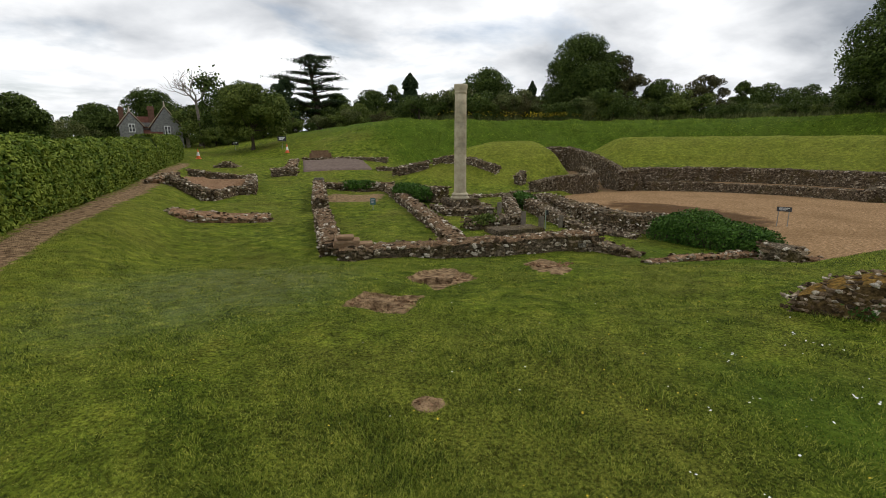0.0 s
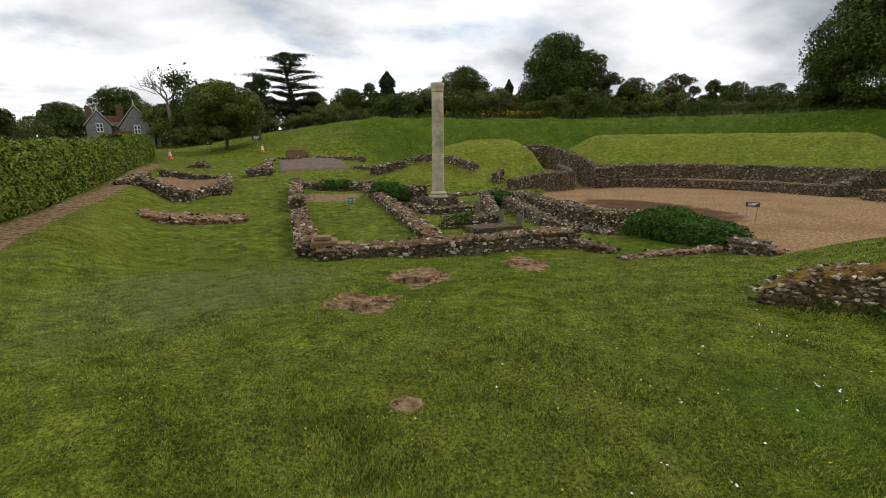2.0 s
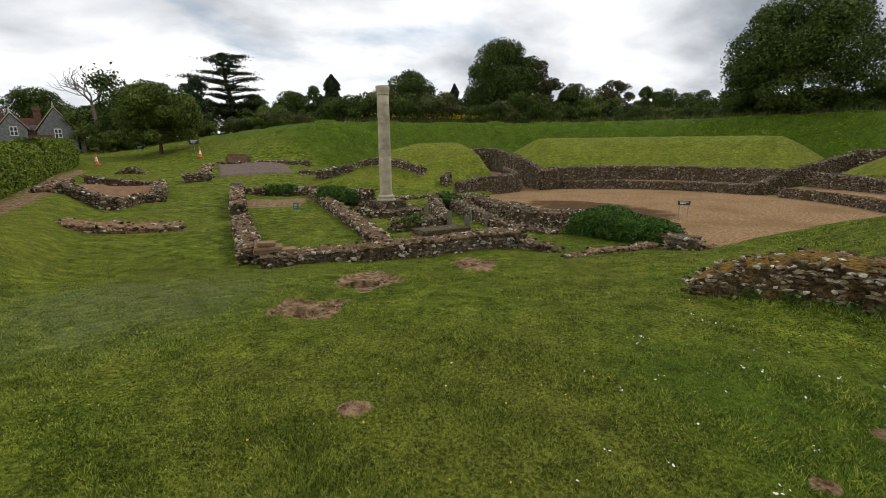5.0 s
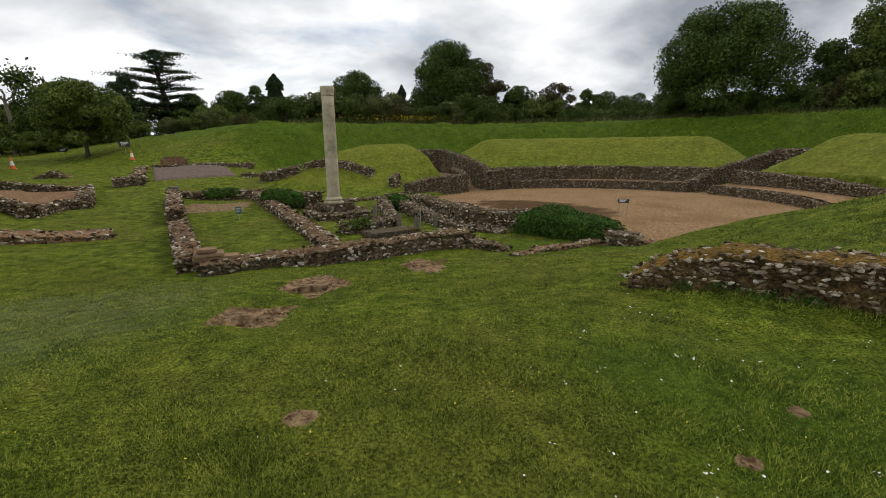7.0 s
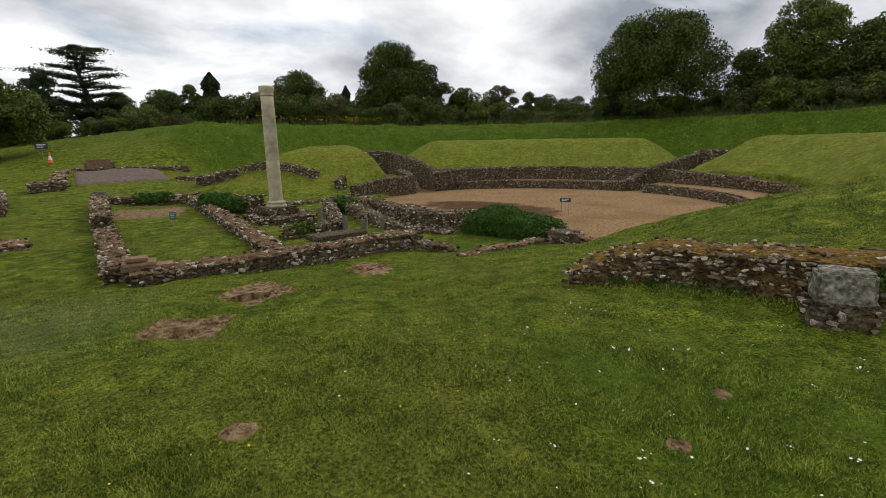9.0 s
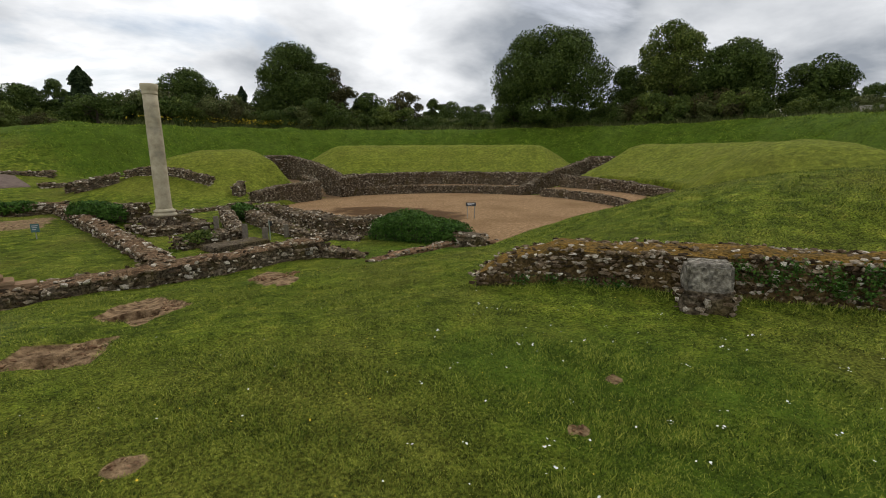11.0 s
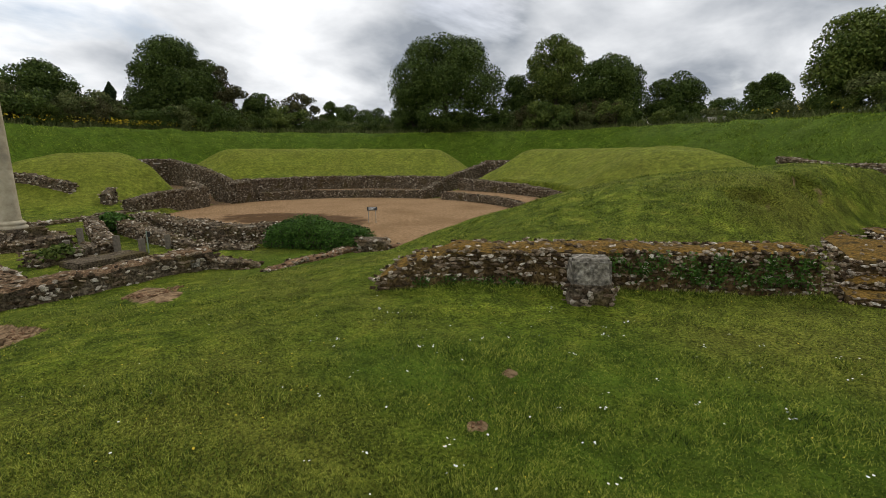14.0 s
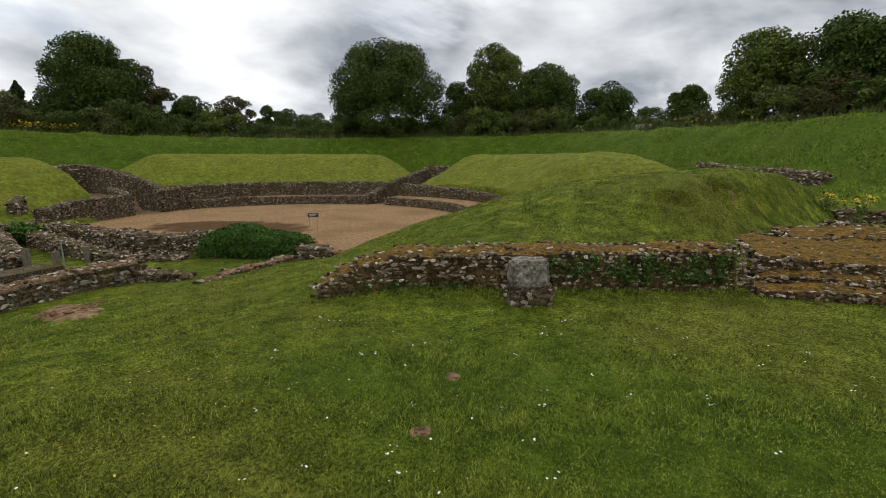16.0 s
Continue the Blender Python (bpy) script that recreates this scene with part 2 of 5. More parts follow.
def height(x, y):
    x, y = np.asarray(x, float), np.asarray(y, float)
    r, phi = np.hypot(x - CX, y - CY), np.degrees(np.arctan2(y - CY, x - CX))
    d = 0.772 * x + 0.635 * y - 5.93          # beyond the near wall
    s = 0.635 * x - 0.772 * y                 # along it
    # open ground
    left = 1.2 + 0.3 * ss(20, 38, y) + 0.85 * ss(38, 62, y)
    basin = 0.3 + 0.2 * ss(-5, -9, x) + (1.15 * ss(29, 45, y) + 0.7 * ss(44, 62, y)) * ss(4, -9, x) + 0.5 * ss(30, 40, y) * ss(-9, 4, x)
    ye = y - np.minimum(0.6 * np.maximum(x - 2.5, 0), 1.0) * ss(10, 6, y)
    m = np.interp(ye, [2.6, 3.3, 4.1, 5.0, 6.0, 7.0, 7.8, 8.6, 9.4, 10.1, 10.8, 11.4], [0, 0.02, 0.075, 0.17, 0.28, 0.375, 0.46, 0.58, 0.74, 0.89, 0.98, 1.0]) * ss(-0.4, 1.8, x - hedge_x(y) - 1.9) * ss(62, 50, y)
    plateau = 1.32 + (left - 1.32) * ss(0, -7, x) + 0.6 * ss(9, 24, x) * ss(20, 5, y) + 0.7 * ss(10, 30, y) * ss(15, 25, x)
    z = plateau + (basin - plateau) * m
    z = z + (1.6 - z) * ss(21, 25, r) * ss(125, 95, phi) * ss(-115, -85, phi)
    # orchestra
    stage = np.interp(y, [8, 10, 11.4, 14.2, 17, 22, 27.6, 30.4], [10.5, 9.2, 8.2, 6.6, 5.3, 4.9, 6.3, 9.0])
    z = z + (-0.03 - z) * ss(13.8, 12.5, r) * ss(-0.25, 0.2, x - stage)
    # spectators' banks
    top = 2.78 + 0.62 * ss(-66, -42, phi) + 0.2 * ss(10, 50, phi) - 0.35 * ss(100, 112, phi)
    walled = ss(-46, -40, phi)
    rw = 12.3 - 1.6 * ss(60, 95, phi)
    inner = walled * (0.42 * ss(rw - 0.15, rw + 0.15, r) + 0.58 * ss(rw, 17.3, r)) + (1 - walled) * ss(9.9, 16.2, r)
    arc = np.radians(1) * r
    sect = np.maximum.reduce([
        ss(0, 5.0, (phi + 70) * arc) * brim((11.5 - phi) * arc),
        brim((phi - 18.0) * arc) * brim((96.5 - phi) * arc),
        ss(0, 1.6, (phi - 106.5) * arc) * ss(0, 9.0, (149 - phi) * arc) * ss(10.8, 14.0, r)])
    outer = ss(21.6 + 2.0 * ss(104, 112, phi), 17.8, r)
    lift = np.minimum(inner, outer) * sect
    z = z + (top - z) * lift
    # the long mound behind the near wall
    crest = np.interp(s, [-3.5, -2.2, -1, 0.2, 1.4, 2.6, 3.75, 5, 6.1, 8], [0.2, 0.85, 1.27, 1.70, 2.09, 2.41, 2.61, 2.75, 2.78, 2.78])
    crest = 1.55 + (crest - 1.55) * np.where(s > 2.5, ss(0, 2.2, 4.2 + 1.3 * (d - 0.8) - s), 1.0)
    foot = np.minimum(1.74, crest)
    rise = foot + (crest - foot) * np.sin(np.pi / 2 * np.clip((d - 0.5) / 3.5, 0, 1))
    rise = rise - np.maximum(rise - 1.1, 0) * ss(4.4, 10.5, d)
    rise = -0.2 + (rise + 0.2) * ss(9.7, 14.2, r)
    z = z + np.maximum(0, rise - z) * ss(0.30, 0.55, d) * ss(14, 11, d) * ss(-3.6, -2.2, s)
    z = z + 0.03 * ss(-1.3, -0.1, d) * ss(0.6, 0.2, d) * ss(-2.5, -0.8, s) * ss(6, 3.5, s)
    # outer bank
    amp = ss(141, 119, phi) * ss(-100, -75, phi)
    zb = 5.75 * ss(25.5, 36, r) - 0.4 * ss(38, 60, r)
    z = z + np.maximum(0, zb - z) * amp * ss(25.5, 30, r)
    z = z + 0.05 * rough_noise(x * 0.9, y * 0.9) * ss(10.3, 11.8, r) + 0.02 * rough_noise(x * 3.1, y * 3.1 + 4) * ss(10.3, 11.8, r)
    z = z + (0.16 * rough_noise(x * 0.55 + 3, y * 0.55) + 0.12 * rough_noise(x * 1.4, y * 1.4 + 9)) * ss(24, 28, r) * amp + 0.035 * rough_noise(x * 1.7 + 5, y * 1.7) * ss(11.8, 14, r) * ss(24, 20, r)
    return z


def H(x, y):
    return float(height(x, y))


def spaced(lo, a, b, hi, fine, mid, far):
    v = list(np.arange(a, b, fine))
    g = fine
    lo_part, p = [], a
    while p > lo:
        g = min(g * 1.08, mid) if p > lo * 0.12 else g * 1.25
        p -= g
        lo_part.append(p)
    g, hi_part, p = fine, [], b
    while p < hi:
        g = min(g * 1.06, mid) if p < 75 else min(g * 1.25, far)
        p += g
        hi_part.append(p)
    return np.array(lo_part[::-1] + v + hi_part)


gx = spaced(-900, -9, 24, 900, 0.19, 0.6, 90)
gy = spaced(-900, -1, 36, 900, 0.19, 0.6, 90)
gx = np.unique(np.round(np.concatenate([gx, np.arange(-1.5, 0.7, 0.045), np.arange(2.0, 3.3, 0.06)]), 3))   # finer round the diggings
gy = np.unique(np.round(np.concatenate([gy, np.arange(4.9, 8.5, 0.05), np.arange(1.5, 3.1, 0.06)]), 3))
X, Y = np.meshgrid(gx, gy)
Z = height(X, Y)


def sheet(name, X, Y, Z):
    rows_n, cols_n = X.shape
    me = bpy.data.meshes.new(name)
    idx = np.arange(rows_n * cols_n).reshape(rows_n, cols_n)
    quads = np.stack([idx[:-1, :-1], idx[:-1, 1:], idx[1:, 1:], idx[1:, :-1]], -1).reshape(-1, 4)
    me.vertices.add(X.size)
    me.vertices.foreach_set("co", np.stack([X, Y, Z], -1).astype(np.float32).ravel())
    me.loops.add(quads.size)
    me.loops.foreach_set("vertex_index", quads.ravel().astype(np.int32))
    me.polygons.add(len(quads))
    me.polygons.foreach_set("loop_start", np.arange(0, quads.size, 4, dtype=np.int32))
    me.polygons.foreach_set("loop_total", np.full(len(quads), 4, np.int32))
    me.polygons.foreach_set("use_smooth", np.ones(len(quads), bool))
    me.update(calc_edges=True)
    return me


# worn and stony places: corners of the square diggings, and round patches x, y, radius
DUG = [[(-1.31, 5.47), (-0.47, 5.00), (-0.31, 6.02), (-1.13, 6.12)], [(-0.73, 7.65), (-0.13, 6.31), (0.49, 7.36), (-0.07, 9.05)], [(1.47, 8.85), (1.70, 7.28), (2.15, 7.72), (2.24, 11.02)]]
PITS = [((-0.93, 5.58), 0.22, 0.35), ((-0.24, 7.50), 0.33, 1.0)]
PATCH = [(-0.13, 2.84, 0.12), (2.25, 1.74, 0.085), (3.0, 2.06, 0.075)]


def inside(X, Y, quad):
    """Distance within a four-cornered patch, corners anticlockwise."""
    out = np.full(np.shape(X), 9.0)
    for (ax, ay), (bx, by) in zip(quad, quad[1:] + quad[:1]):
        ln_ = math.hypot(bx - ax, by - ay)
        out = np.minimum(out, ((bx - ax) * (Y - ay) - (by - ay) * (X - ax)) / ln_)
    return out + 0.035 * rough_noise(X * 7, Y * 7)


for quad in DUG[:2]:
    Z -= 0.06 * ss(-0.02, 0.06, inside(X, Y, quad)) * (1 + 0.25 * rough_noise(X * 5, Y * 4))
for (hx, hy), hr, depth in PITS:
    Z -= depth * ss(hr, hr * 0.78, np.hypot(X - hx, (Y - hy) * 1.1) + 0.03 * np.sin(9 * X) * np.cos(11 * Y))
Z += 0.10 * ss(-0.15, 0.3, inside(X, Y, DUG[2]))
for sx, sy, sl in ((9.0, 2.0, 0.45), (10.4, 1.46, 0.32)):
    uu, vv = (X - sx) * 0.635 - (Y - sy) * 0.772, (X - sx) * 0.772 + (Y - sy) * 0.635
    Z -= 0.28 * ss(sl, sl * 0.6, np.abs(uu) + 0.06 * np.sin(9 * uu)) * ss(-0.30, 0.0, vv) * ss(0.14, 0.06, vv)
ground_me = sheet("ground", X, Y, Z)
bare = np.zeros_like(X)
for px, py, pr in PATCH:
    bare = np.maximum(bare, ss(pr * 1.15, pr * 0.75, np.hypot(X - px, (Y - py) * 1.15)))
for quad in DUG:
    bare = np.maximum(bare, ss(-0.05, 0.04, inside(X, Y, quad)))
# mound hollows: part-strength earth brown painted in for the shade on their grass
for sx, sy, sl in ((9.0, 2.0, 0.45), (10.4, 1.46, 0.32)):
    uu, vv = (X - sx) * 0.635 - (Y - sy) * 0.772, (X - sx) * 0.772 + (Y - sy) * 0.635
    bare = np.maximum(bare, 0.48 * ss(sl * 1.1, sl * 0.7, np.abs(uu)) * ss(-0.34, -0.1, vv) * ss(0.2, 0.1, vv))
path_d = np.abs(X - hedge_x(Y) - 0.95 - 0.15 * np.sin(Y * 0.4))
bare = np.maximum(bare, ss(0.55, 0.25, path_d) * (Y > 1) * ss(44, 36, Y))
bare = np.maximum(bare, 0.5 * ss(1.6, 0.3, np.abs(X - hedge_x(Y) - 0.6)) * ss(40, 34, Y) * (Y > 0))
u_room, v_room = X + 4.9, Y - 24.3
bare = np.maximum(bare, 0.7 * ss(1.9, 1.3, np.abs(u_room)) * ss(2.2, 1.5, np.abs(v_room)))
rr, pp = np.hypot(X - CX, Y - CY), np.degrees(np.arctan2(Y - CY, X - CX))
bare = np.maximum(bare, ss(9.6, 10.4, rr) * ss(23.5, 22.5, rr) * np.maximum(ss(11, 13, pp) * ss(18.5, 16.5, pp), ss(96, 97, pp) * ss(106, 103.5, pp)))
at = ground_me.attributes.new("bare", "FLOAT", "POINT")
at.data.foreach_set("value", bare.astype(np.float32).ravel())
# outer bank: lusher grass, its shaded near face darkened in the colour too
lush = ss(21.5, 26, rr) * np.maximum(ss(-108, -90, pp) * ss(135, 118, pp), 0.0)
lush = np.maximum(lush, 0.55 * ss(8.5, 10.5, Y) * ss(13.5, 11.5, Y) * ss(3.0, 5.0, X) * ss(8.5, 7.0, X))
dry = ss(11.5, 13.5, rr) * ss(23.5, 19.0, rr) * ss(-82, -62, pp) * ss(148, 136, pp)
dry = np.maximum(dry, 0.5 * ss(5.5, 0.5, np.abs(X - hedge_x(Y) - 1.2)) * ss(30, 20, Y))
lush = np.maximum(lush, 0.7 * ss(5.5, 3.5, np.hypot(X, Y)) * ss(1.0, 2.6, X))
frost = 0.55 * ss(2.4, 0.6, np.hypot((X + 3.3) / 1.4, (Y - 6.8) / 2.0))
for nm, arr in (("lush", lush), ("dry", dry), ("frost", frost)):
    a_ = ground_me.attributes.new(nm, "FLOAT", "POINT")
    a_.data.foreach_set("value", arr.astype(np.float32).ravel())
ground = tagged(new("ground", ground_me), "uneven mown grass with worn earth patches", "ground", kind="structure")


def tint_turf(m, strength=1.0):
    """Lusher, drier and pale dewy grass where the turf is so; lush also darkens the bank's shaded face."""
    nd, ln = m.node_tree.nodes, m.node_tree.links
    b = nd["Principled BSDF"]
    pos = nd.new("ShaderNodeNewGeometry").outputs["Position"]
    for name, col, scale, lo, hi, amount in (("dry", (0.205, 0.225, 0.030), 1.1, 0.55, 1.25, 0.55), ("lush", (0.066, 0.118, 0.010), 1.4, 0.45, 1.25, 0.8), ("frost", (0.17, 0.21, 0.13), 3.5, 0.62, 1.35, 0.45)):
        old = b.inputs["Base Color"].links[0].from_socket
        a = nd.new("ShaderNodeAttribute")
        a.attribute_name = name
        n = nd.new("ShaderNodeTexNoise")
        n.inputs["Scale"].default_value, n.inputs["Detail"].default_value = scale, 8.0
        ln.new(pos, n.inputs["Vector"])
        ad = nd.new("ShaderNodeMath")
        ad.operation = "ADD"
        ln.new(a.outputs["Fac"], ad.inputs[0])
        ln.new(n.outputs["Fac"], ad.inputs[1])
        mr = nd.new("ShaderNodeMapRange")
        mr.inputs["From Min"].default_value, mr.inputs["From Max"].default_value, mr.inputs["To Max"].default_value = lo, hi, amount * strength
        ln.new(ad.outputs[0], mr.inputs["Value"])
        gate = nd.new("ShaderNodeMath")
        gate.operation = "MULTIPLY"
        g2 = nd.new("ShaderNodeMapRange")
        g2.inputs["From Max"].default_value = 0.5
        ln.new(a.outputs["Fac"], g2.inputs["Value"])
        ln.new(mr.outputs["Result"], gate.inputs[0])
        ln.new(g2.outputs["Result"], gate.inputs[1])
        mx = nd.new("ShaderNodeMix")
        mx.data_type = "RGBA"
        mx.inputs["B"].default_value = (*col, 1)
        ln.new(gate.outputs[0], mx.inputs["Factor"])
        ln.new(old, mx.inputs["A"])
        ln.new(mx.outputs["Result"], b.inputs["Base Color"])


def ground_material():
    m = material("grass turf", [(0.30, (0.040, 0.062, 0.006)), (0.45, (0.090, 0.125, 0.011)), (0.56, (0.150, 0.187, 0.018)), (0.70, (0.255, 0.258, 0.035))], scale=2.6, bump=1.0, fine=38, bump_size=0.09, stain=(0.36, 0.47, 0.68, (0.14, 0.15, 0.022)), coords="World", detail=12, grain=0.55)
    tint_turf(m)
    nt = m.node_tree
    nd, ln = nt.nodes, nt.links
    b = nd["Principled BSDF"]
    for scale, low, high in ((5.5, 0.62, 1.38), (0.9, 0.80, 1.20)):       # tussocks and broad worn tones
        tone = nd.new("ShaderNodeTexNoise")
        tone.inputs["Scale"].default_value, tone.inputs["Detail"].default_value, tone.inputs["Roughness"].default_value = scale, 9.0, 0.7
        ln.new(nd.new("ShaderNodeNewGeometry").outputs["Position"], tone.inputs["Vector"])
        span = nd.new("ShaderNodeMapRange")
        span.inputs["From Min"].default_value, span.inputs["From Max"].default_value = 0.34, 0.66
        span.inputs["To Min"].default_value, span.inputs["To Max"].default_value = low, high
        ln.new(tone.outputs["Fac"], span.inputs["Value"])
        mul = nd.new("ShaderNodeVectorMath")
        mul.operation = "SCALE"
        ln.new(b.inputs["Base Color"].links[0].from_socket, mul.inputs[0])
        ln.new(span.outputs["Result"], mul.inputs["Scale"])
        ln.new(mul.outputs["Vector"], b.inputs["Base Color"])
    old = b.inputs["Base Color"].links[0].from_socket
    a = nd.new("ShaderNodeAttribute")
    a.attribute_name = "bare"
    n = nd.new("ShaderNodeTexNoise")
    n.inputs["Scale"].default_value, n.inputs["Detail"].default_value = 5.0, 8.0
    pos = nd.new("ShaderNodeNewGeometry").outputs["Position"]
    ln.new(pos, n.inputs["Vector"])
    s1 = nd.new("ShaderNodeMath")
    s1.operation = "ADD"
    ln.new(a.outputs["Fac"], s1.inputs[0])
    ln.new(n.outputs["Fac"], s1.inputs[1])
    mr = nd.new("ShaderNodeMapRange")
    mr.inputs["From Min"].default_value, mr.inputs["From Max"].default_value = 0.92, 1.12
    ln.new(s1.outputs[0], mr.inputs["Value"])
    n2 = nd.new("ShaderNodeTexNoise")
    n2.inputs["Scale"].default_value, n2.inputs["Detail"].default_value = 9.0, 8.0
    ln.new(pos, n2.inputs["Vector"])
    rp = nd.new("ShaderNodeValToRGB")
    rp.color_ramp.elements[0].position, rp.color_ramp.elements[0].color = 0.32, (0.095, 0.055, 0.028, 1)
    rp.color_ramp.elements[1].position, rp.color_ramp.elements[1].color = 0.68, (0.47, 0.32, 0.18, 1)
    ln.new(n2.outputs["Fac"], rp.inputs["Fac"])
    mx = nd.new("ShaderNodeMix")
    mx.data_type = "RGBA"
    ln.new(mr.outputs["Result"], mx.inputs["Factor"])
    ln.new(old, mx.inputs["A"])
    ln.new(rp.outputs["Color"], mx.inputs["B"])
    ln.new(mx.outputs["Result"], b.inputs["Base Color"])
    return m


ground_me.materials.append(ground_material())

# ---- mesh helpers ----
rng = np.random.default_rng(7)


def mesh_np(name, verts, faces, mat, smooth=False):
    """A mesh from arrays; faces: (n, k) indices."""
    faces = np.asarray(faces, np.int32)
    n, k = faces.shape
    me = bpy.data.meshes.new(name)
    me.vertices.add(len(verts))
    me.vertices.foreach_set("co", np.asarray(verts, np.float32).ravel())
    me.loops.add(n * k)
    me.loops.foreach_set("vertex_index", faces.ravel())
    me.polygons.add(n)
    me.polygons.foreach_set("loop_start", np.arange(0, n * k, k, dtype=np.int32))
    me.polygons.foreach_set("loop_total", np.full(n, k, np.int32))
    me.polygons.foreach_set("use_smooth", np.full(n, smooth, bool))
    me.update(calc_edges=True)
    if mat:
        me.materials.append(mat)
    return me


def part(name, bm, mat, parent=None, label="", kind="", smooth=False):
    """Links a bmesh or a mesh as one object under a thing."""
    if isinstance(bm, bmesh.types.BMesh):
        me = bpy.data.meshes.new(name)
        bm.to_mesh(me)
        bm.free()
        me.materials.append(mat)
        if smooth:
            for p in me.polygons:
                p.use_smooth = True
    else:
        me = bm
    ob = new(name, me)
    if parent:
        ob.parent = parent
    return tagged(ob, label, kind=kind)


def thing(name, m, label, category, group="", kind=""):
    ob = new(name)
    ob.empty_display_size = 0.2
    ob.matrix_world = m
    return tagged(ob, label, category, group, kind)


def box(sx, sy, sz, x=0, y=0, z=0, bevel=0.01, rot=None, bm=None):
    own = bm is None
    bm = bm or bmesh.new()
    g = bmesh.ops.create_cube(bm, size=1.0, matrix=Matrix.Translation((x, y, z)) @ (rot or Matrix()) @ Matrix.Diagonal((sx, sy, sz, 1)))
    if bevel:
        es = list({e for v in g["verts"] for e in v.link_edges})
        bmesh.ops.bevel(bm, geom=es, offset=bevel, segments=2, affect="EDGES")
    return bm


def weathered(bm, amount, scale, seed):
    """Breaks up the straight faces of a block."""
    bmesh.ops.subdivide_edges(bm, edges=[e for e in bm.edges if e.calc_length() > 0.1], cuts=4, use_grid_fill=True)
    return wobble(bm, amount, scale, seed)


def lathe(profile, n=32, bm=None):
    """profile: (radius, z) from below to above."""
    bm = bm or bmesh.new()
    rings = []
    for r, z in profile:
        rings.append([bm.verts.new((r * math.cos(2 * math.pi * i / n), r * math.sin(2 * math.pi * i / n), z)) for i in range(n)])
    for a, b in zip(rings, rings[1:]):
        for i in range(n):
            bm.faces.new((a[i], a[(i + 1) % n], b[(i + 1) % n], b[i]))
    bm.faces.new(rings[0][::-1])
    bm.faces.new(rings[-1])
    return bm


def wobble(bm, amount, scale=2.0, seed=0):
    for v in bm.verts:
        v.co += noise.noise_vector(v.co * scale + Vector((seed, seed * 2, 5))) * amount
    return bm


def ico_arrays():
    bm = bmesh.new()
    bmesh.ops.create_icosphere(bm, subdivisions=1, radius=0.5)
    v = np.array([p.co[:] for p in bm.verts])
    f = np.array([[p.index for p in q.verts] for q in bm.faces])
    bm.free()
    return v, f


ICO_V, ICO_F = ico_arrays()
ROCKS = [ICO_V * (1 + 0.40 * rng.standard_normal((len(ICO_V), 1))).clip(0.5, 1.5) for _ in range(10)]
ROCK_MESH = [mesh_np("flint", v, ICO_F, M_flint_one) for v in ROCKS]


def euler_batch(n, spread):
    a = rng.uniform(-spread, spread, (n, 3))
    c, s = np.cos(a), np.sin(a)
    o, i = np.zeros(n), np.ones(n)
    rx = np.stack([i, o, o, o, c[:, 0], -s[:, 0], o, s[:, 0], c[:, 0]], -1).reshape(n, 3, 3)
    ry = np.stack([c[:, 1], o, s[:, 1], o, i, o, -s[:, 1], o, c[:, 1]], -1).reshape(n, 3, 3)
    rz = np.stack([c[:, 2], -s[:, 2], o, s[:, 2], c[:, 2], o, o, o, i], -1).reshape(n, 3, 3)
    return rz @ ry @ rx


def rocks_mesh(name, places, sizes, turn, mat):
    """Many stones joined into one mesh. sizes: (n, 3) along, across, up; turn: yaw of each."""
    n = len(places)
    if n == 0:
        places, sizes, turn, n = np.zeros((1, 3)), np.full((1, 3), 0.01), np.zeros(1), 1
    base = np.stack(ROCKS)[rng.integers(0, len(ROCKS), n)] * sizes[:, None, :]
    c, s = np.cos(turn), np.sin(turn)
    o, i = np.zeros(n), np.ones(n)
    rz = np.stack([c, -s, o, s, c, o, o, o, i], -1).reshape(n, 3, 3)
    m = rz @ euler_batch(n, 0.3)
    v = np.einsum("nij,nkj->nki", m, base) + places[:, None, :]
    f = ICO_F[None] + (np.arange(n) * len(ICO_V))[:, None, None]
    return mesh_np(name, v.reshape(-1, 3), f.reshape(-1, 3), mat)


def along(pts, step):
    """Evenly spaced places on a polyline: positions (n, 2), unit direction, share of each further column."""
    pts = np.asarray(pts, float)
    seg = np.hypot(*np.diff(pts[:, :2], axis=0).T)
    cum = np.concatenate([[0], np.cumsum(seg)])
    n = max(2, int(cum[-1] / step) + 1)
    t = np.linspace(0, cum[-1], n)
    cols = np.stack([np.interp(t, cum, pts[:, k]) for k in range(pts.shape[1])], -1)
    d = np.gradient(cols[:, :2], axis=0)
    d /= np.hypot(d[:, 0], d[:, 1])[:, None] + 1e-9
    return cols, d, cum[-1]


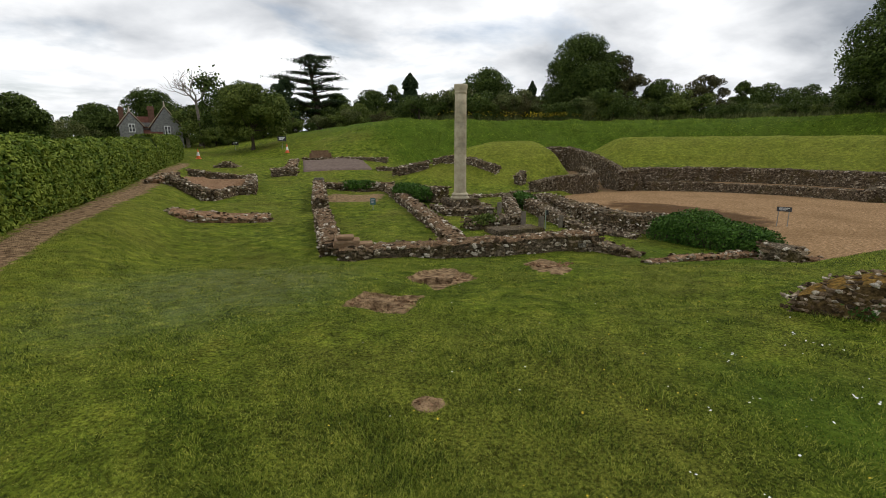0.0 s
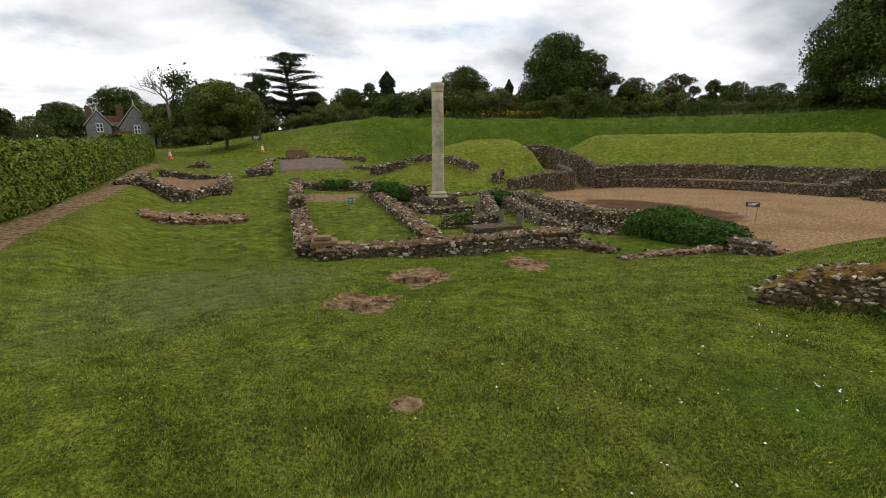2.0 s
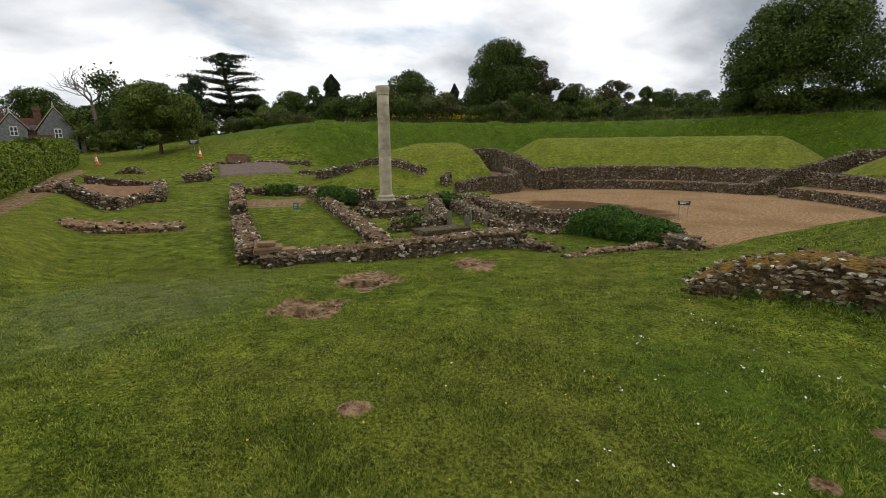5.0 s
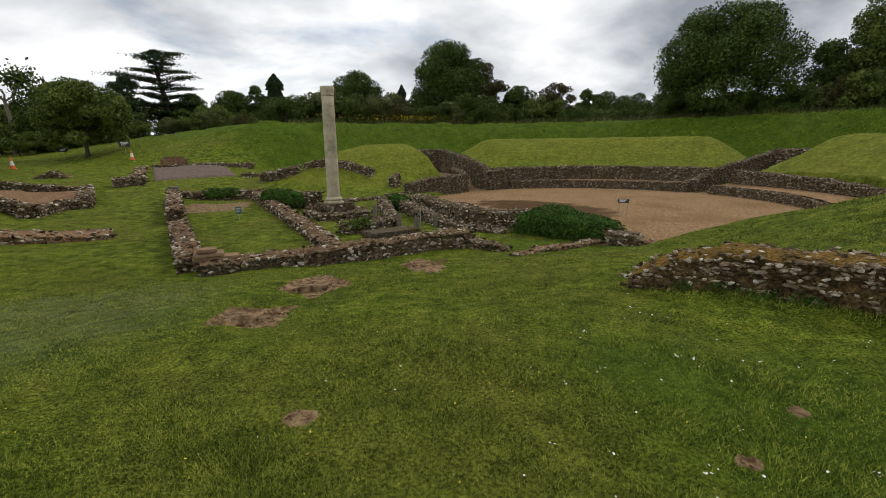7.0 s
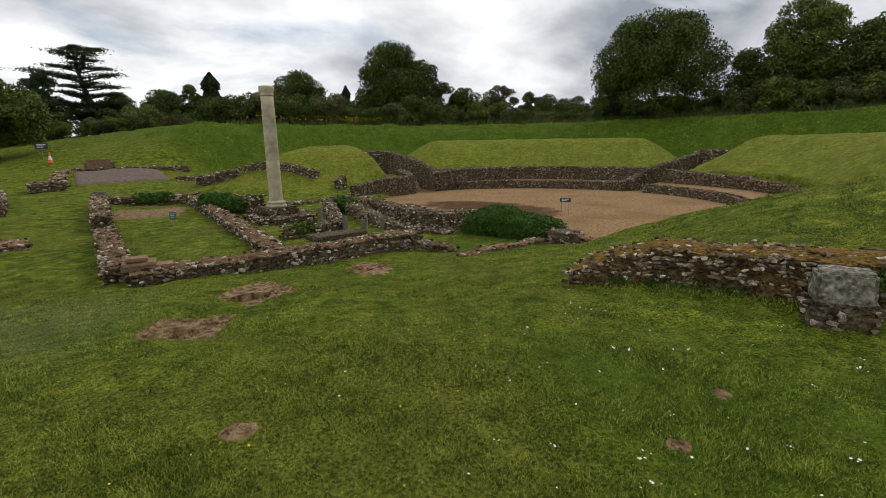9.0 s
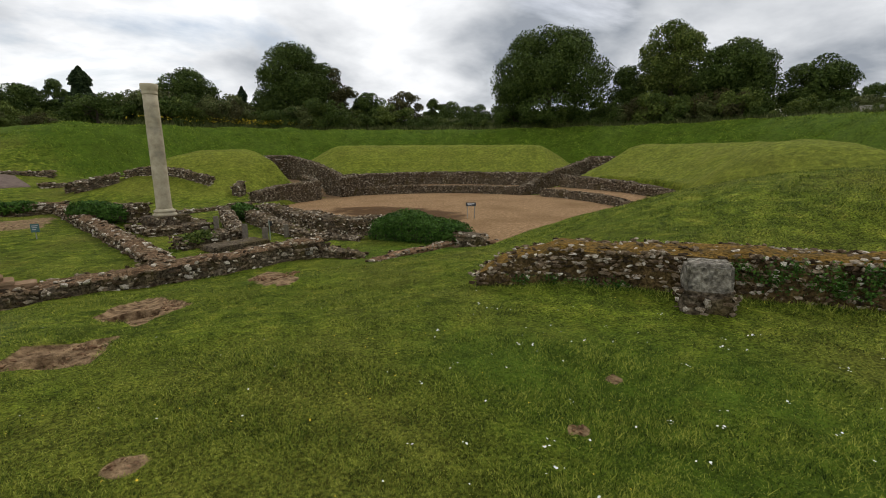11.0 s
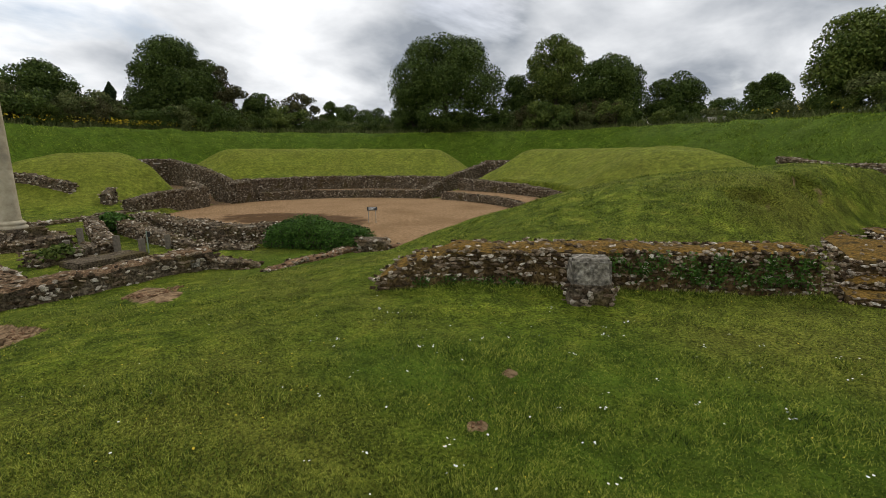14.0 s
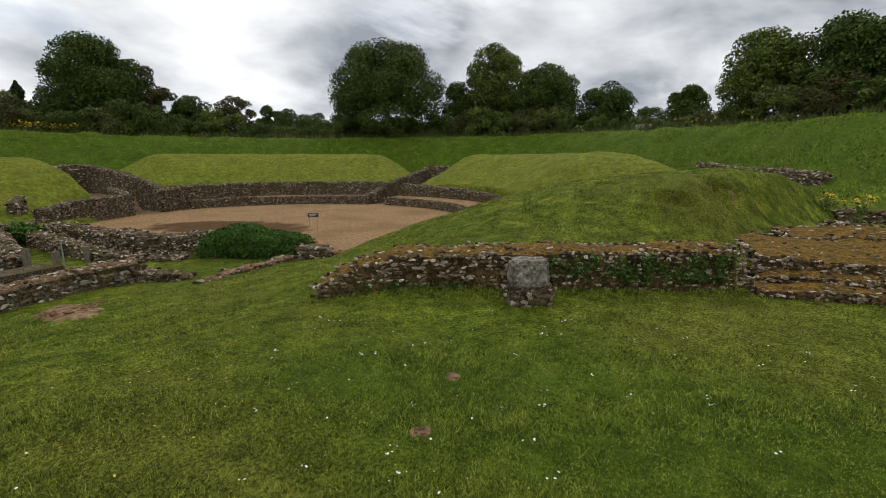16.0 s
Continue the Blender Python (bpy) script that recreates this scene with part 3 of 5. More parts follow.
def rubble_wall(name, label, pts, thick, stone=0.13, separate=0, base=None, core=M_mortar, mossy=False, ragged=0.06, group="", depth=0.15, top_stones=1.05, side_stones=1.25, stone_mat=None, top_mat=None):
    """A flint wall along pts (x, y, top z). Core of mortar with stones in rough courses on its sides and top."""
    stone_mat = stone_mat or M_flint
    root = thing(name, pose(pts[0][0], pts[0][1], 0), label, "wall", group)
    inv = Matrix.Translation((-pts[0][0], -pts[0][1], 0))
    ox, oy = pts[0][0], pts[0][1]
    cols, d, length = along(pts, 0.25)
    n = len(cols)
    nrm = np.stack([-d[:, 1], d[:, 0]], -1)
    top = cols[:, 2] + ragged * np.array([noise.noise((c[0] * 1.3, c[1] * 1.3, 3.1)) + 0.6 * noise.noise((c[0] * 3.7, c[1] * 3.7, 8.1)) for c in cols])
    half = thick / 2
    low = np.minimum.reduce([height(cols[:, 0] + k * nrm[:, 0] * half, cols[:, 1] + k * nrm[:, 1] * half) for k in (-1.1, 0, 1.1)]) - depth
    if base is not None:
        low = np.full(n, base)
    prof = [(-1.04, 0.0), (-1.0, 0.5), (-0.93, 0.92), (-0.6, 1.0), (0, 1.03), (0.6, 1.0), (0.93, 0.92), (1.0, 0.5), (1.04, 0.0)]
    V = np.zeros((n, len(prof), 3))
    for j, (u, w) in enumerate(prof):
        jit = rng.normal(0, 0.018, n)
        V[:, j, 0] = cols[:, 0] + nrm[:, 0] * (half * u + jit) - ox
        V[:, j, 1] = cols[:, 1] + nrm[:, 1] * (half * u + jit) - oy
        V[:, j, 2] = low + (top - low) * w + (rng.normal(0, 0.015, n) if w > 0.6 else 0)
    k = len(prof)
    idx = np.arange(n * k).reshape(n, k)
    F = np.stack([idx[:-1, :-1], idx[1:, :-1], idx[1:, 1:], idx[:-1, 1:]], -1).reshape(-1, 4).tolist()
    me = bpy.data.meshes.new("core")
    me.from_pydata(V.reshape(-1, 3).tolist(), [], F + [idx[0].tolist(), idx[-1][::-1].tolist()])
    me.materials.append(core)
    if mossy:
        me.materials.append(top_mat or M_moss)
        for p in me.polygons:
            if p.normal.z > 0.55 or (p.center.z > 0 and abs(p.normal.z) > 0.55):
                p.material_index = 1
    part("core", me, core, root)
    # stones
    P, S, T = [], [], []
    yaw = np.arctan2(d[:, 1], d[:, 0])
    vis_low = low + depth - 0.05 if base is None else low
    for side in (-1, 1):
        for i in range(n):
            hgt = top[i] - vis_low[i]
            rows_n = max(1, int(hgt / (stone * 0.72)))
            per = 0.25 / (stone * 1.08)
            cnt = rng.poisson(per * rows_n * side_stones)
            if cnt == 0:
                continue
            rws = rng.integers(0, rows_n, cnt)
            zz = vis_low[i] + (rws + 0.55) * hgt / rows_n + rng.normal(0, stone * 0.08, cnt)
            aa = rng.uniform(-0.125, 0.125, cnt)
            uu = side * (half + rng.uniform(-0.3, 0.16, cnt) * stone)
            P.append(np.stack([cols[i, 0] + d[i, 0] * aa + nrm[i, 0] * uu, cols[i, 1] + d[i, 1] * aa + nrm[i, 1] * uu, zz], -1))
            S.append(np.stack([rng.uniform(0.55, 1.6, cnt), rng.uniform(0.6, 1.0, cnt), rng.uniform(0.4, 0.95, cnt)], -1) * stone)
            T.append(np.full(cnt, yaw[i]))
    for i in range(n):
        cnt = rng.poisson(0.25 / stone * thick / stone * 0.62 * top_stones * (0.45 if mossy else 1))
        if cnt:
            aa, uu = rng.uniform(-0.125, 0.125, cnt), rng.uniform(-0.95, 0.95, cnt) * half
            P.append(np.stack([cols[i, 0] + d[i, 0] * aa + nrm[i, 0] * uu, cols[i, 1] + d[i, 1] * aa + nrm[i, 1] * uu, top[i] + rng.uniform(-0.03, 0.02, cnt) - 0.04 * (np.abs(uu / half) > 0.8)], -1))
            S.append(np.stack([rng.uniform(0.7, 1.4, cnt), rng.uniform(0.7, 1.3, cnt), rng.uniform(0.4, 0.8, cnt)], -1) * stone)
            T.append(rng.uniform(0, 6.28, cnt))
    for e in (0, n - 1):          # ends
        hgt = top[e] - vis_low[e]
        cnt = rng.poisson(max(hgt, 0) / (stone * 0.75) * thick / stone * 0.9)
        if cnt:
            uu, sg = rng.uniform(-1, 1, cnt) * half, (-1 if e == 0 else 1)
            P.append(np.stack([cols[e, 0] + d[e, 0] * sg * 0.02 + nrm[e, 0] * uu, cols[e, 1] + d[e, 1] * sg * 0.02 + nrm[e, 1] * uu, vis_low[e] + rng.uniform(0, 1, cnt) * hgt], -1))
            S.append(np.stack([rng.uniform(0.6, 1.0, cnt), rng.uniform(0.8, 1.5, cnt), rng.uniform(0.45, 0.9, cnt)], -1) * stone)
            T.append(np.full(cnt, yaw[e]))
    P, S, T = np.concatenate(P), np.concatenate(S), np.concatenate(T)
    P[:, :2] -= (ox, oy)
    if separate:
        big = np.argsort(-(S[:, 0] * S[:, 2]) * (0.6 + 0.4 * rng.random(len(S))))
        sep, rest = big[:separate], big[separate:]
        for i in sep:
            ob = new("flint", ROCK_MESH[rng.integers(0, len(ROCK_MESH))])
            ob.parent = root
            ob.matrix_basis = Matrix.Translation(P[i]) @ Matrix.Rotation(T[i], 4, "Z") @ Euler(rng.uniform(-0.3, 0.3, 3)).to_matrix().to_4x4() @ Matrix.Diagonal((*S[i], 1))
        P, S, T = P[rest], S[rest], T[rest]
    part("rubble", rocks_mesh("rubble", P, S, T, stone_mat), None, root, kind="stuff")
    return root


def leaf_mesh(name, places, size, mat, flat=0.0, normal=None, tri=False):
    """Many leaf quads, each a folded rhombus of about the size given."""
    n = len(places)
    size = np.broadcast_to(size, (n,)) * rng.uniform(0.6, 1.35, n)
    if normal is None:
        a = rng.standard_normal((n, 3))
    else:
        a = normal + 0.75 * rng.standard_normal((n, 3))
    a[:, 2] = a[:, 2] * (1 - flat) + flat * 2.0
    a /= np.linalg.norm(a, axis=1)[:, None]
    b = np.cross(a, rng.standard_normal((n, 3)))
    b /= np.linalg.norm(b, axis=1)[:, None]
    c = np.cross(a, b)
    s = size[:, None]
    if tri:
        t3 = np.stack([places + b * s * 0.62, places - b * s * 0.42 + c * s * 0.42, places - b * s * 0.42 - c * s * 0.42], 1)
        return mesh_np(name, t3.reshape(-1, 3), np.arange(n * 3).reshape(n, 3), mat)
    quad = np.stack([places + b * s * 0.6, places + c * s * 0.38 - a * s * 0.1, places - b * s * 0.6, places - c * s * 0.38 - a * s * 0.1], 1)
    return mesh_np(name, quad.reshape(-1, 3), np.arange(n * 4).reshape(n, 4), mat)


def tube(bm, pts, radii, n=8):
    rings = []
    for i, (p, r) in enumerate(zip(pts, radii)):
        p = Vector(p)
        dirv = (Vector(pts[min(i + 1, len(pts) - 1)]) - Vector(pts[max(i - 1, 0)])).normalized()
        q = dirv.to_track_quat("Z", "Y")
        rings.append([bm.verts.new(p + q @ Vector((r * math.cos(2 * math.pi * k / n), r * math.sin(2 * math.pi * k / n), 0))) for k in range(n)])
    for a, b in zip(rings, rings[1:]):
        for k in range(n):
            bm.faces.new((a[k], a[(k + 1) % n], b[(k + 1) % n], b[k]))
    bm.faces.new(rings[-1])
    return bm


def tree(name, x, y, top, width, label, mat=None, leaves=6000, leaf=0.42, trunk_share=0.18, lobes=26, dense=1.0, base=None, group="", squash=1.0, category="tree", bark=None):
    """A tapered trunk with limbs and a crown of leaves gathered in uneven clumps."""
    mat, bark = mat or M_oak, bark or M_bark
    z0 = H(x, y) - 0.1 if base is None else base
    h = top - z0
    root = thing(name, pose(x, y, z0), label, category, group)
    th = h * trunk_share
    ce, rad = np.array([0, 0, th + (h - th) * 0.5]), np.array([width / 1.9, width / 1.9, (h - th) / 1.92])
    tr = max(0.12, h * 0.022)
    bm = bmesh.new()
    lean = rng.uniform(-0.03, 0.03, 2) * h
    tube(bm, [(0, 0, 0), (lean[0] * 0.2, lean[1] * 0.2, h * 0.12), (lean[0] * 0.6, lean[1] * 0.6, h * 0.4), (lean[0], lean[1], h * 0.8)], [tr * 1.5, tr * 1.05, tr * 0.75, tr * 0.15], 10)
    part("trunk", bm, bark, root, smooth=True)
    u = rng.standard_normal((lobes, 3))
    u /= np.linalg.norm(u, axis=1)[:, None]
    lob_r = rng.uniform(0.20, 0.40, lobes) * rad.min() * squash
    flat_u = u[:, :2] / np.linalg.norm(u[:, :2], axis=1)[:, None]
    wide = np.sqrt(1 - u[:, 2] ** 2)
    wide = np.where(u[:, 2] < 0, np.maximum(wide, 0.86), wide)          # full skirts below a domed top
    deep = np.where(np.arange(lobes) % 4 == 0, rng.uniform(0.1, 0.6, lobes), rng.uniform(0.86, 1.0, lobes))
    lob_c = ce + np.stack([flat_u[:, 0] * wide * (rad[0] - lob_r) * deep, flat_u[:, 1] * wide * (rad[1] - lob_r) * deep, u[:, 2] * (rad[2] - lob_r * 0.8) * deep], -1)
    bm = bmesh.new()
    for c in lob_c[:9]:
        s = np.array([lean[0] * 0.4, lean[1] * 0.4, h * rng.uniform(0.15, 0.45)])
        midp = (s + c) / 2 + np.array([0, 0, -0.03 * h])
        tube(bm, [s, midp, c], [tr * 0.5, tr * 0.28, tr * 0.06], 6)
    part("limb", bm, bark, root, smooth=True)
    pick = rng.choice(lobes, leaves, p=lob_r ** 2 / (lob_r ** 2).sum())
    v = rng.standard_normal((leaves, 3))
    v /= np.linalg.norm(v, axis=1)[:, None]
    v[:, 2] = np.abs(v[:, 2]) * np.where(rng.random(leaves) < 0.66, 1, -0.8)
    rr_ = (0.62 + 0.46 * rng.random(leaves) ** 0.7 + 0.10 * rng.random(leaves) ** 6)[:, None]
    pts_ = lob_c[pick] + v * lob_r[pick][:, None] * rr_ * np.array([1.08, 1.08, 0.88])
    part("crown", leaf_mesh("crown", pts_, leaf, mat, normal=v, tri=True), None, root)
    return root


def polar(az, dist):
    return dist * math.sin(radians(az)), dist * math.cos(radians(az))


def top_at(dist, el):
    return 3.0 + dist * math.tan(radians(el))

# ---- orchestra floor ----
AA, RR = np.meshgrid(np.linspace(0, 2 * np.pi, 241), np.linspace(0.01, 10.35, 90))
edge = 1 + 0.012 * np.sin(AA * 9) + 0.008 * np.sin(AA * 23)
GX, GY = CX + RR * edge * np.cos(AA), CY + RR * edge * np.sin(AA)
GZ = 0.004 + 0.012 * rough_noise(GX * 1.7, GY * 1.7) - 0.02 * ss(9.6, 10.35, RR)
floor_me = sheet("orchestra_floor", GX, GY, GZ)


def wet_gravel():
    m = M_gravel
    nd, ln = m.node_tree.nodes, m.node_tree.links
    b = nd["Principled BSDF"]
    old = b.inputs["Base Color"].links[0].from_socket
    a = nd.new("ShaderNodeAttribute")
    a.attribute_name = "wet"
    n = nd.new("ShaderNodeTexNoise")
    n.inputs["Scale"].default_value, n.inputs["Detail"].default_value = 1.3, 9.0
    ln.new(nd.new("ShaderNodeNewGeometry").outputs["Position"], n.inputs["Vector"])
    ad = nd.new("ShaderNodeMath")
    ad.operation = "ADD"
    ln.new(a.outputs["Fac"], ad.inputs[0])
    ln.new(n.outputs["Fac"], ad.inputs[1])
    mr = nd.new("ShaderNodeMapRange")
    mr.inputs["From Min"].default_value, mr.inputs["From Max"].default_value, mr.inputs["To Max"].default_value = 0.86, 1.16, 1.0
    ln.new(ad.outputs[0], mr.inputs["Value"])
    mx = nd.new("ShaderNodeMix")
    mx.data_type = "RGBA"
    mx.inputs["B"].default_value = (0.075, 0.038, 0.012, 1)
    ln.new(mr.outputs["Result"], mx.inputs["Factor"])
    ln.new(old, mx.inputs["A"])
    ln.new(mx.outputs["Result"], b.inputs["Base Color"])
    rg = nd.new("ShaderNodeMapRange")
    rg.inputs["To Min"].default_value, rg.inputs["To Max"].default_value = 0.95, 0.75
    ln.new(mr.outputs["Result"], rg.inputs["Value"])
    ln.new(rg.outputs["Result"], b.inputs["Roughness"])


wu, wv = (GX - 10.6) * 0.42 - (GY - 21.3) * 0.91, (GX - 10.6) * 0.91 + (GY - 21.3) * 0.42
wet = ss(1.2, 0.6, np.hypot(wu / 4.9, wv / 2.5)) * 0.72
wat = floor_me.attributes.new("wet", "FLOAT", "POINT")
wat.data.foreach_set("value", wet.astype(np.float32).ravel())
wet_gravel()
floor_me.materials.append(M_gravel)
tagged(new("gravel_floor", floor_me), "pale buff gravel floor with a dark damp patch", "gravel", kind="structure")


def at_c(r, phi, z):
    return CX + r * math.cos(radians(phi)), CY + r * math.sin(radians(phi)), z


def arc(r, a, b, z0, z1=None, n=12):
    z1 = z0 if z1 is None else z1
    return [at_c(r, a + (b - a) * i / n, z0 + (z1 - z0) * i / n) for i in range(n + 1)]


def over(pts, up):
    """Wall tops a little above the ground."""
    return [(x, y, H(x, y) + (up[i] if isinstance(up, (list, tuple)) else up)) for i, (x, y) in enumerate(pts)]


# ---- walls of the theatre ----
rubble_wall("flint_wall", "mossy flint wall stump edging the grass mound", [(3.95, 4.98, 1.46), (4.2, 4.7, 1.70), (4.65, 4.2, 1.82), (5.55, 3.08, 1.86), (7.35, 0.95, 1.86)], 0.72, stone=0.066, separate=300, mossy=True, side_stones=1.55, core=M_mossy)
for off, thick, top, start in ((0.22, 0.55, 1.47, 0.30), (0.62, 0.6, 1.60, 0.36), (1.95, 2.5, 1.74, 0.48), (3.6, 1.4, 1.80, 1.35)):
    ux, uy = 0.29, -0.957
    px, py = 6.95 + 0.857 * off + ux * start, 0.75 + 0.29 * off + uy * start
    rubble_wall("stepped_ruin", "broad stepped flint footing with orange moss", [(px, py, top - 0.05), (px + ux * 1.2, py + uy * 1.2, top), (px + ux * 4.5, py + uy * 4.5, top)], thick, stone=0.062, mossy=True, separate=70, core=M_mossy, top_stones=0.35 if thick > 1 else 0.9, side_stones=1.6, ragged=0.08, group="stepped footing courses")
rubble_wall("ruin_footing", "mossy low flint footing beside the mound", [(12.3, -0.25, 1.70), (13.0, -2.6, 1.66)], 0.8, stone=0.09, mossy=True, top_mat=M_mossy)
rubble_wall("ruin_footing", "low flint footing in rough grass", [(14.7, -0.3, 1.80), (15.4, -2.6, 1.76)], 0.7, stone=0.10, mossy=True, top_mat=M_mossy)
rubble_wall("outer_wall", "overgrown flint wall below the outer bank", over([(40.0, 7.4), (37.0, 4.2), (35.2, 2.4), (33.0, 0.2)], [0.12, 0.4, 0.75, 0.55]), 0.9, stone=0.16, side_stones=1.6)

rubble_wall("retaining_wall", "flint retaining wall round the gravel orchestra", [at_c(12.3 - 1.6 * float(ss(60, 95, a)), a, 1.45) for a in np.linspace(19.5, 94.5, 41)], 0.6, stone=0.105, base=-0.1, side_stones=1.45, stone_mat=M_flint_brown)
rubble_wall("kerb_wall", "low flint kerb wall along the orchestra", arc(10.1, 21, 88, 0.56, 0.56, 36), 0.36, stone=0.10, base=-0.1, stone_mat=M_flint_brown)
rubble_wall("corner_wall", "broken flint wall end beside the passage", [at_c(9.9, 21, 0.62), at_c(11.2, 20.2, 0.85), at_c(12.6, 19.5, 1.3), at_c(20, 18.5, 2.3)], 0.5, stone=0.105, base=-0.1, side_stones=1.45, stone_mat=M_flint_brown)
rubble_wall("passage_wall", "tall flint wall of the sunken entrance passage", [at_c(9.75, 98.5, 1.25), at_c(10.7, 96.8, 1.5), at_c(15, 96.6, 2.25), at_c(20.5, 96.8, 2.8)], 0.5, stone=0.105, base=-0.1, side_stones=1.45, stone_mat=M_flint_brown)
rubble_wall("corner_face", "flint wall face at the passage corner", [at_c(9.75, 98.5, 1.25), at_c(10.2, 92, 1.45), at_c(10.8, 86, 1.48)], 0.5, stone=0.105, base=-0.1, side_stones=1.45, stone_mat=M_flint_brown)
rubble_wall("passage_end", "low flint wall across the passage head", [at_c(20.5, 97, 2.75), at_c(20.6, 104, 2.75)], 0.5, stone=0.17)
rubble_wall("passage_end", "low flint wall across the far passage head", [at_c(20.3, 18.5, 2.5), at_c(20.3, 11.5, 2.5)], 0.5, stone=0.17)
rubble_wall("side_wall", "ruined flint wall under the grass mound", arc(12.2, 11, -44, 1.35, 0.95, 26), 0.6, stone=0.105, base=-0.1, side_stones=1.45, stone_mat=M_flint_brown)
def shelf(a0, a1):
    A_, R_ = np.meshgrid(np.radians(np.linspace(a0, a1, 60)), np.linspace(10.1, 12.2, 9))
    me = sheet("gravel_shelf", CX + R_ * np.cos(A_), CY + R_ * np.sin(A_), np.full_like(A_, 0.51) + 0.01 * rough_noise(A_ * 60, R_ * 3))
    me.materials.append(M_gravel)
    tagged(new("gravel_shelf", me), "gravel shelf behind the low kerb wall", "gravel", kind="structure")


shelf(21, 88)
shelf(-42, 11.5)
rubble_wall("kerb_wall", "low flint kerb wall beside the gravel", arc(10.1, 11.5, -42, 0.52, 0.42, 26), 0.36, stone=0.10, base=-0.1, stone_mat=M_flint_brown)
rubble_wall("mound_end_wall", "coursed flint wall at the foot of a mound", [(5.0, 27.4, 0.9), (6.6, 28.6, 1.15), (9.45, 30.45, 1.2)], 0.6, stone=0.095, base=-0.1, stone_mat=M_flint_brown)
rubble_wall("mound_side_wall", "flint wall along the passage mouth", [(9.45, 30.6, 1.2), at_c(12.5, 106, 1.5)], 0.5, stone=0.105, base=-0.1, side_stones=1.45, stone_mat=M_flint_brown)
rubble_wall("wall_stub", "short broken flint wall stub on grass", over([(4.5, 30.3), (4.9, 30.9)], [0.55, 0.75]), 0.5, stone=0.15)
rubble_wall("low_footing", "low curved flint footing below the mound", over([(-0.9, 35.0), (0.3, 34.2), (1.9, 33.2), (3.4, 31.8)], [0.35, 0.45, 0.4, 0.45]), 0.45, stone=0.15)
rubble_wall("rubble_heap", "loose flint rubble climbing the slope", over([(-3.6, 34.9), (-3.0, 36.5), (-2.6, 38.5), (-2.0, 41.0)], [0.5, 0.45, 0.4, 0.2]), 0.95, stone=0.17, ragged=0.2)
rubble_wall("rubble_heap", "broken flint footing in the grass", over([(-3.4, 34.7), (-1.4, 34.6)], [0.55, 0.5]), 0.7, stone=0.17, ragged=0.2)

# ---- stage walls ----
rubble_wall("stage_wall", "long ruined flint wall in front of the orchestra", [(4.7, 23.6, 0.55), (4.7, 21.4, 0.72), (5.15, 18.3, 0.74), (5.25, 15.8, 0.85), (5.9, 15.0, 0.86), (6.6, 14.2, 0.82), (7.4, 12.7, 0.75)], 0.7, stone=0.10, separate=160, ragged=0.16)
rubble_wall("stage_wall", "lower parallel flint stage wall", [(3.3, 22.6, 0.8), (3.6, 19, 0.76), (3.8, 17, 0.7), (4.25, 15.2, 0.5), (5.6, 13.7, 0.38)], 0.5, stone=0.10, separate=80, ragged=0.1)
rubble_wall("cross_wall", "short flint cross wall beside the column", [(2.75, 21.4, 0.8), (2.4, 15.9, 0.6)], 0.45, stone=0.10, separate=60)
rubble_wall("thin_footing", "thin line of flints set in turf", over([(1.0, 24.5), (3.7, 25.4), (4.6, 26.6)], 0.14), 0.35, stone=0.13)
rubble_wall("rubble_pier", "leaning flint rubble pier at the wall's end", [(7.55, 11.0, 0.72), (8.15, 10.65, 0.66)], 0.7, stone=0.12, separate=40)
rubble_wall("loose_stones", "loose flints scattered at the gravel edge", over([(8.3, 10.6), (9.0, 10.4), (9.3, 10.3)], 0.12), 0.3, stone=0.13, core=M_earth)
rubble_wall("low_kerb", "low earth-filled flint kerb in the grass", over([(4.6, 10.35), (6.0, 10.8), (7.5, 11.3)], [0.06, 0.12, 0.16]), 0.32, stone=0.10, core=M_earth)

# ---- front room ----
rubble_wall("front_wall", "low flint wall across the front of a grassy room", [(-2.6, 10.95, 0.60), (0, 11.55, 0.62), (2, 11.85, 0.72), (3.85, 12.2, 0.76)], 0.66, stone=0.115, separate=280, mossy=True, top_mat=M_rusty, top_stones=1.5)
rubble_wall("front_footing", "tumbled flints at the end of the front wall", over([(3.95, 12.0), (4.75, 11.35)], [0.3, 0.08]), 0.4, stone=0.12)
rubble_wall("left_wall", "low flint side wall of the grassy room", [(-2.85, 11.3, 0.66), (-4.75, 17.6, 0.66)], 0.56, stone=0.12, separate=120, mossy=True, top_mat=M_rusty, top_stones=1.5)
rubble_wall("left_wall", "low flint side wall beyond the doorway gap", [(-5.15, 18.9, 0.86), (-7.7, 28.2, 0.95)], 0.56, stone=0.14, mossy=True, top_mat=M_rusty, top_stones=1.5)
rubble_wall("back_wall", "low flint wall closing the room", [(-7.4, 28.5, 0.75), (-3.3, 28.0, 0.8)], 0.6, stone=0.14, mossy=True, top_mat=M_rusty, top_stones=1.5)
rubble_wall("right_wall", "low flint wall between room and column", [(-3.4, 27.6, 0.75), (-1.2, 19, 0.6), (0.35, 12.3, 0.55)], 0.56, stone=0.13, separate=60, mossy=True, top_mat=M_rusty, top_stones=1.5)
rubble_wall("ivy_wall", "broken flint wall half hidden by ivy", [(-2.5, 24.2, 0.95), (-1.2, 23.1, 1.0), (-0.2, 22.1, 1.05)], 0.7, stone=0.13)
rubble_wall("rubble_block", "squat flint block beside the column plinth", [(0.7, 15.3, 0.6), (2.0, 15.75, 0.62)], 0.8, stone=0.12, separate=40)

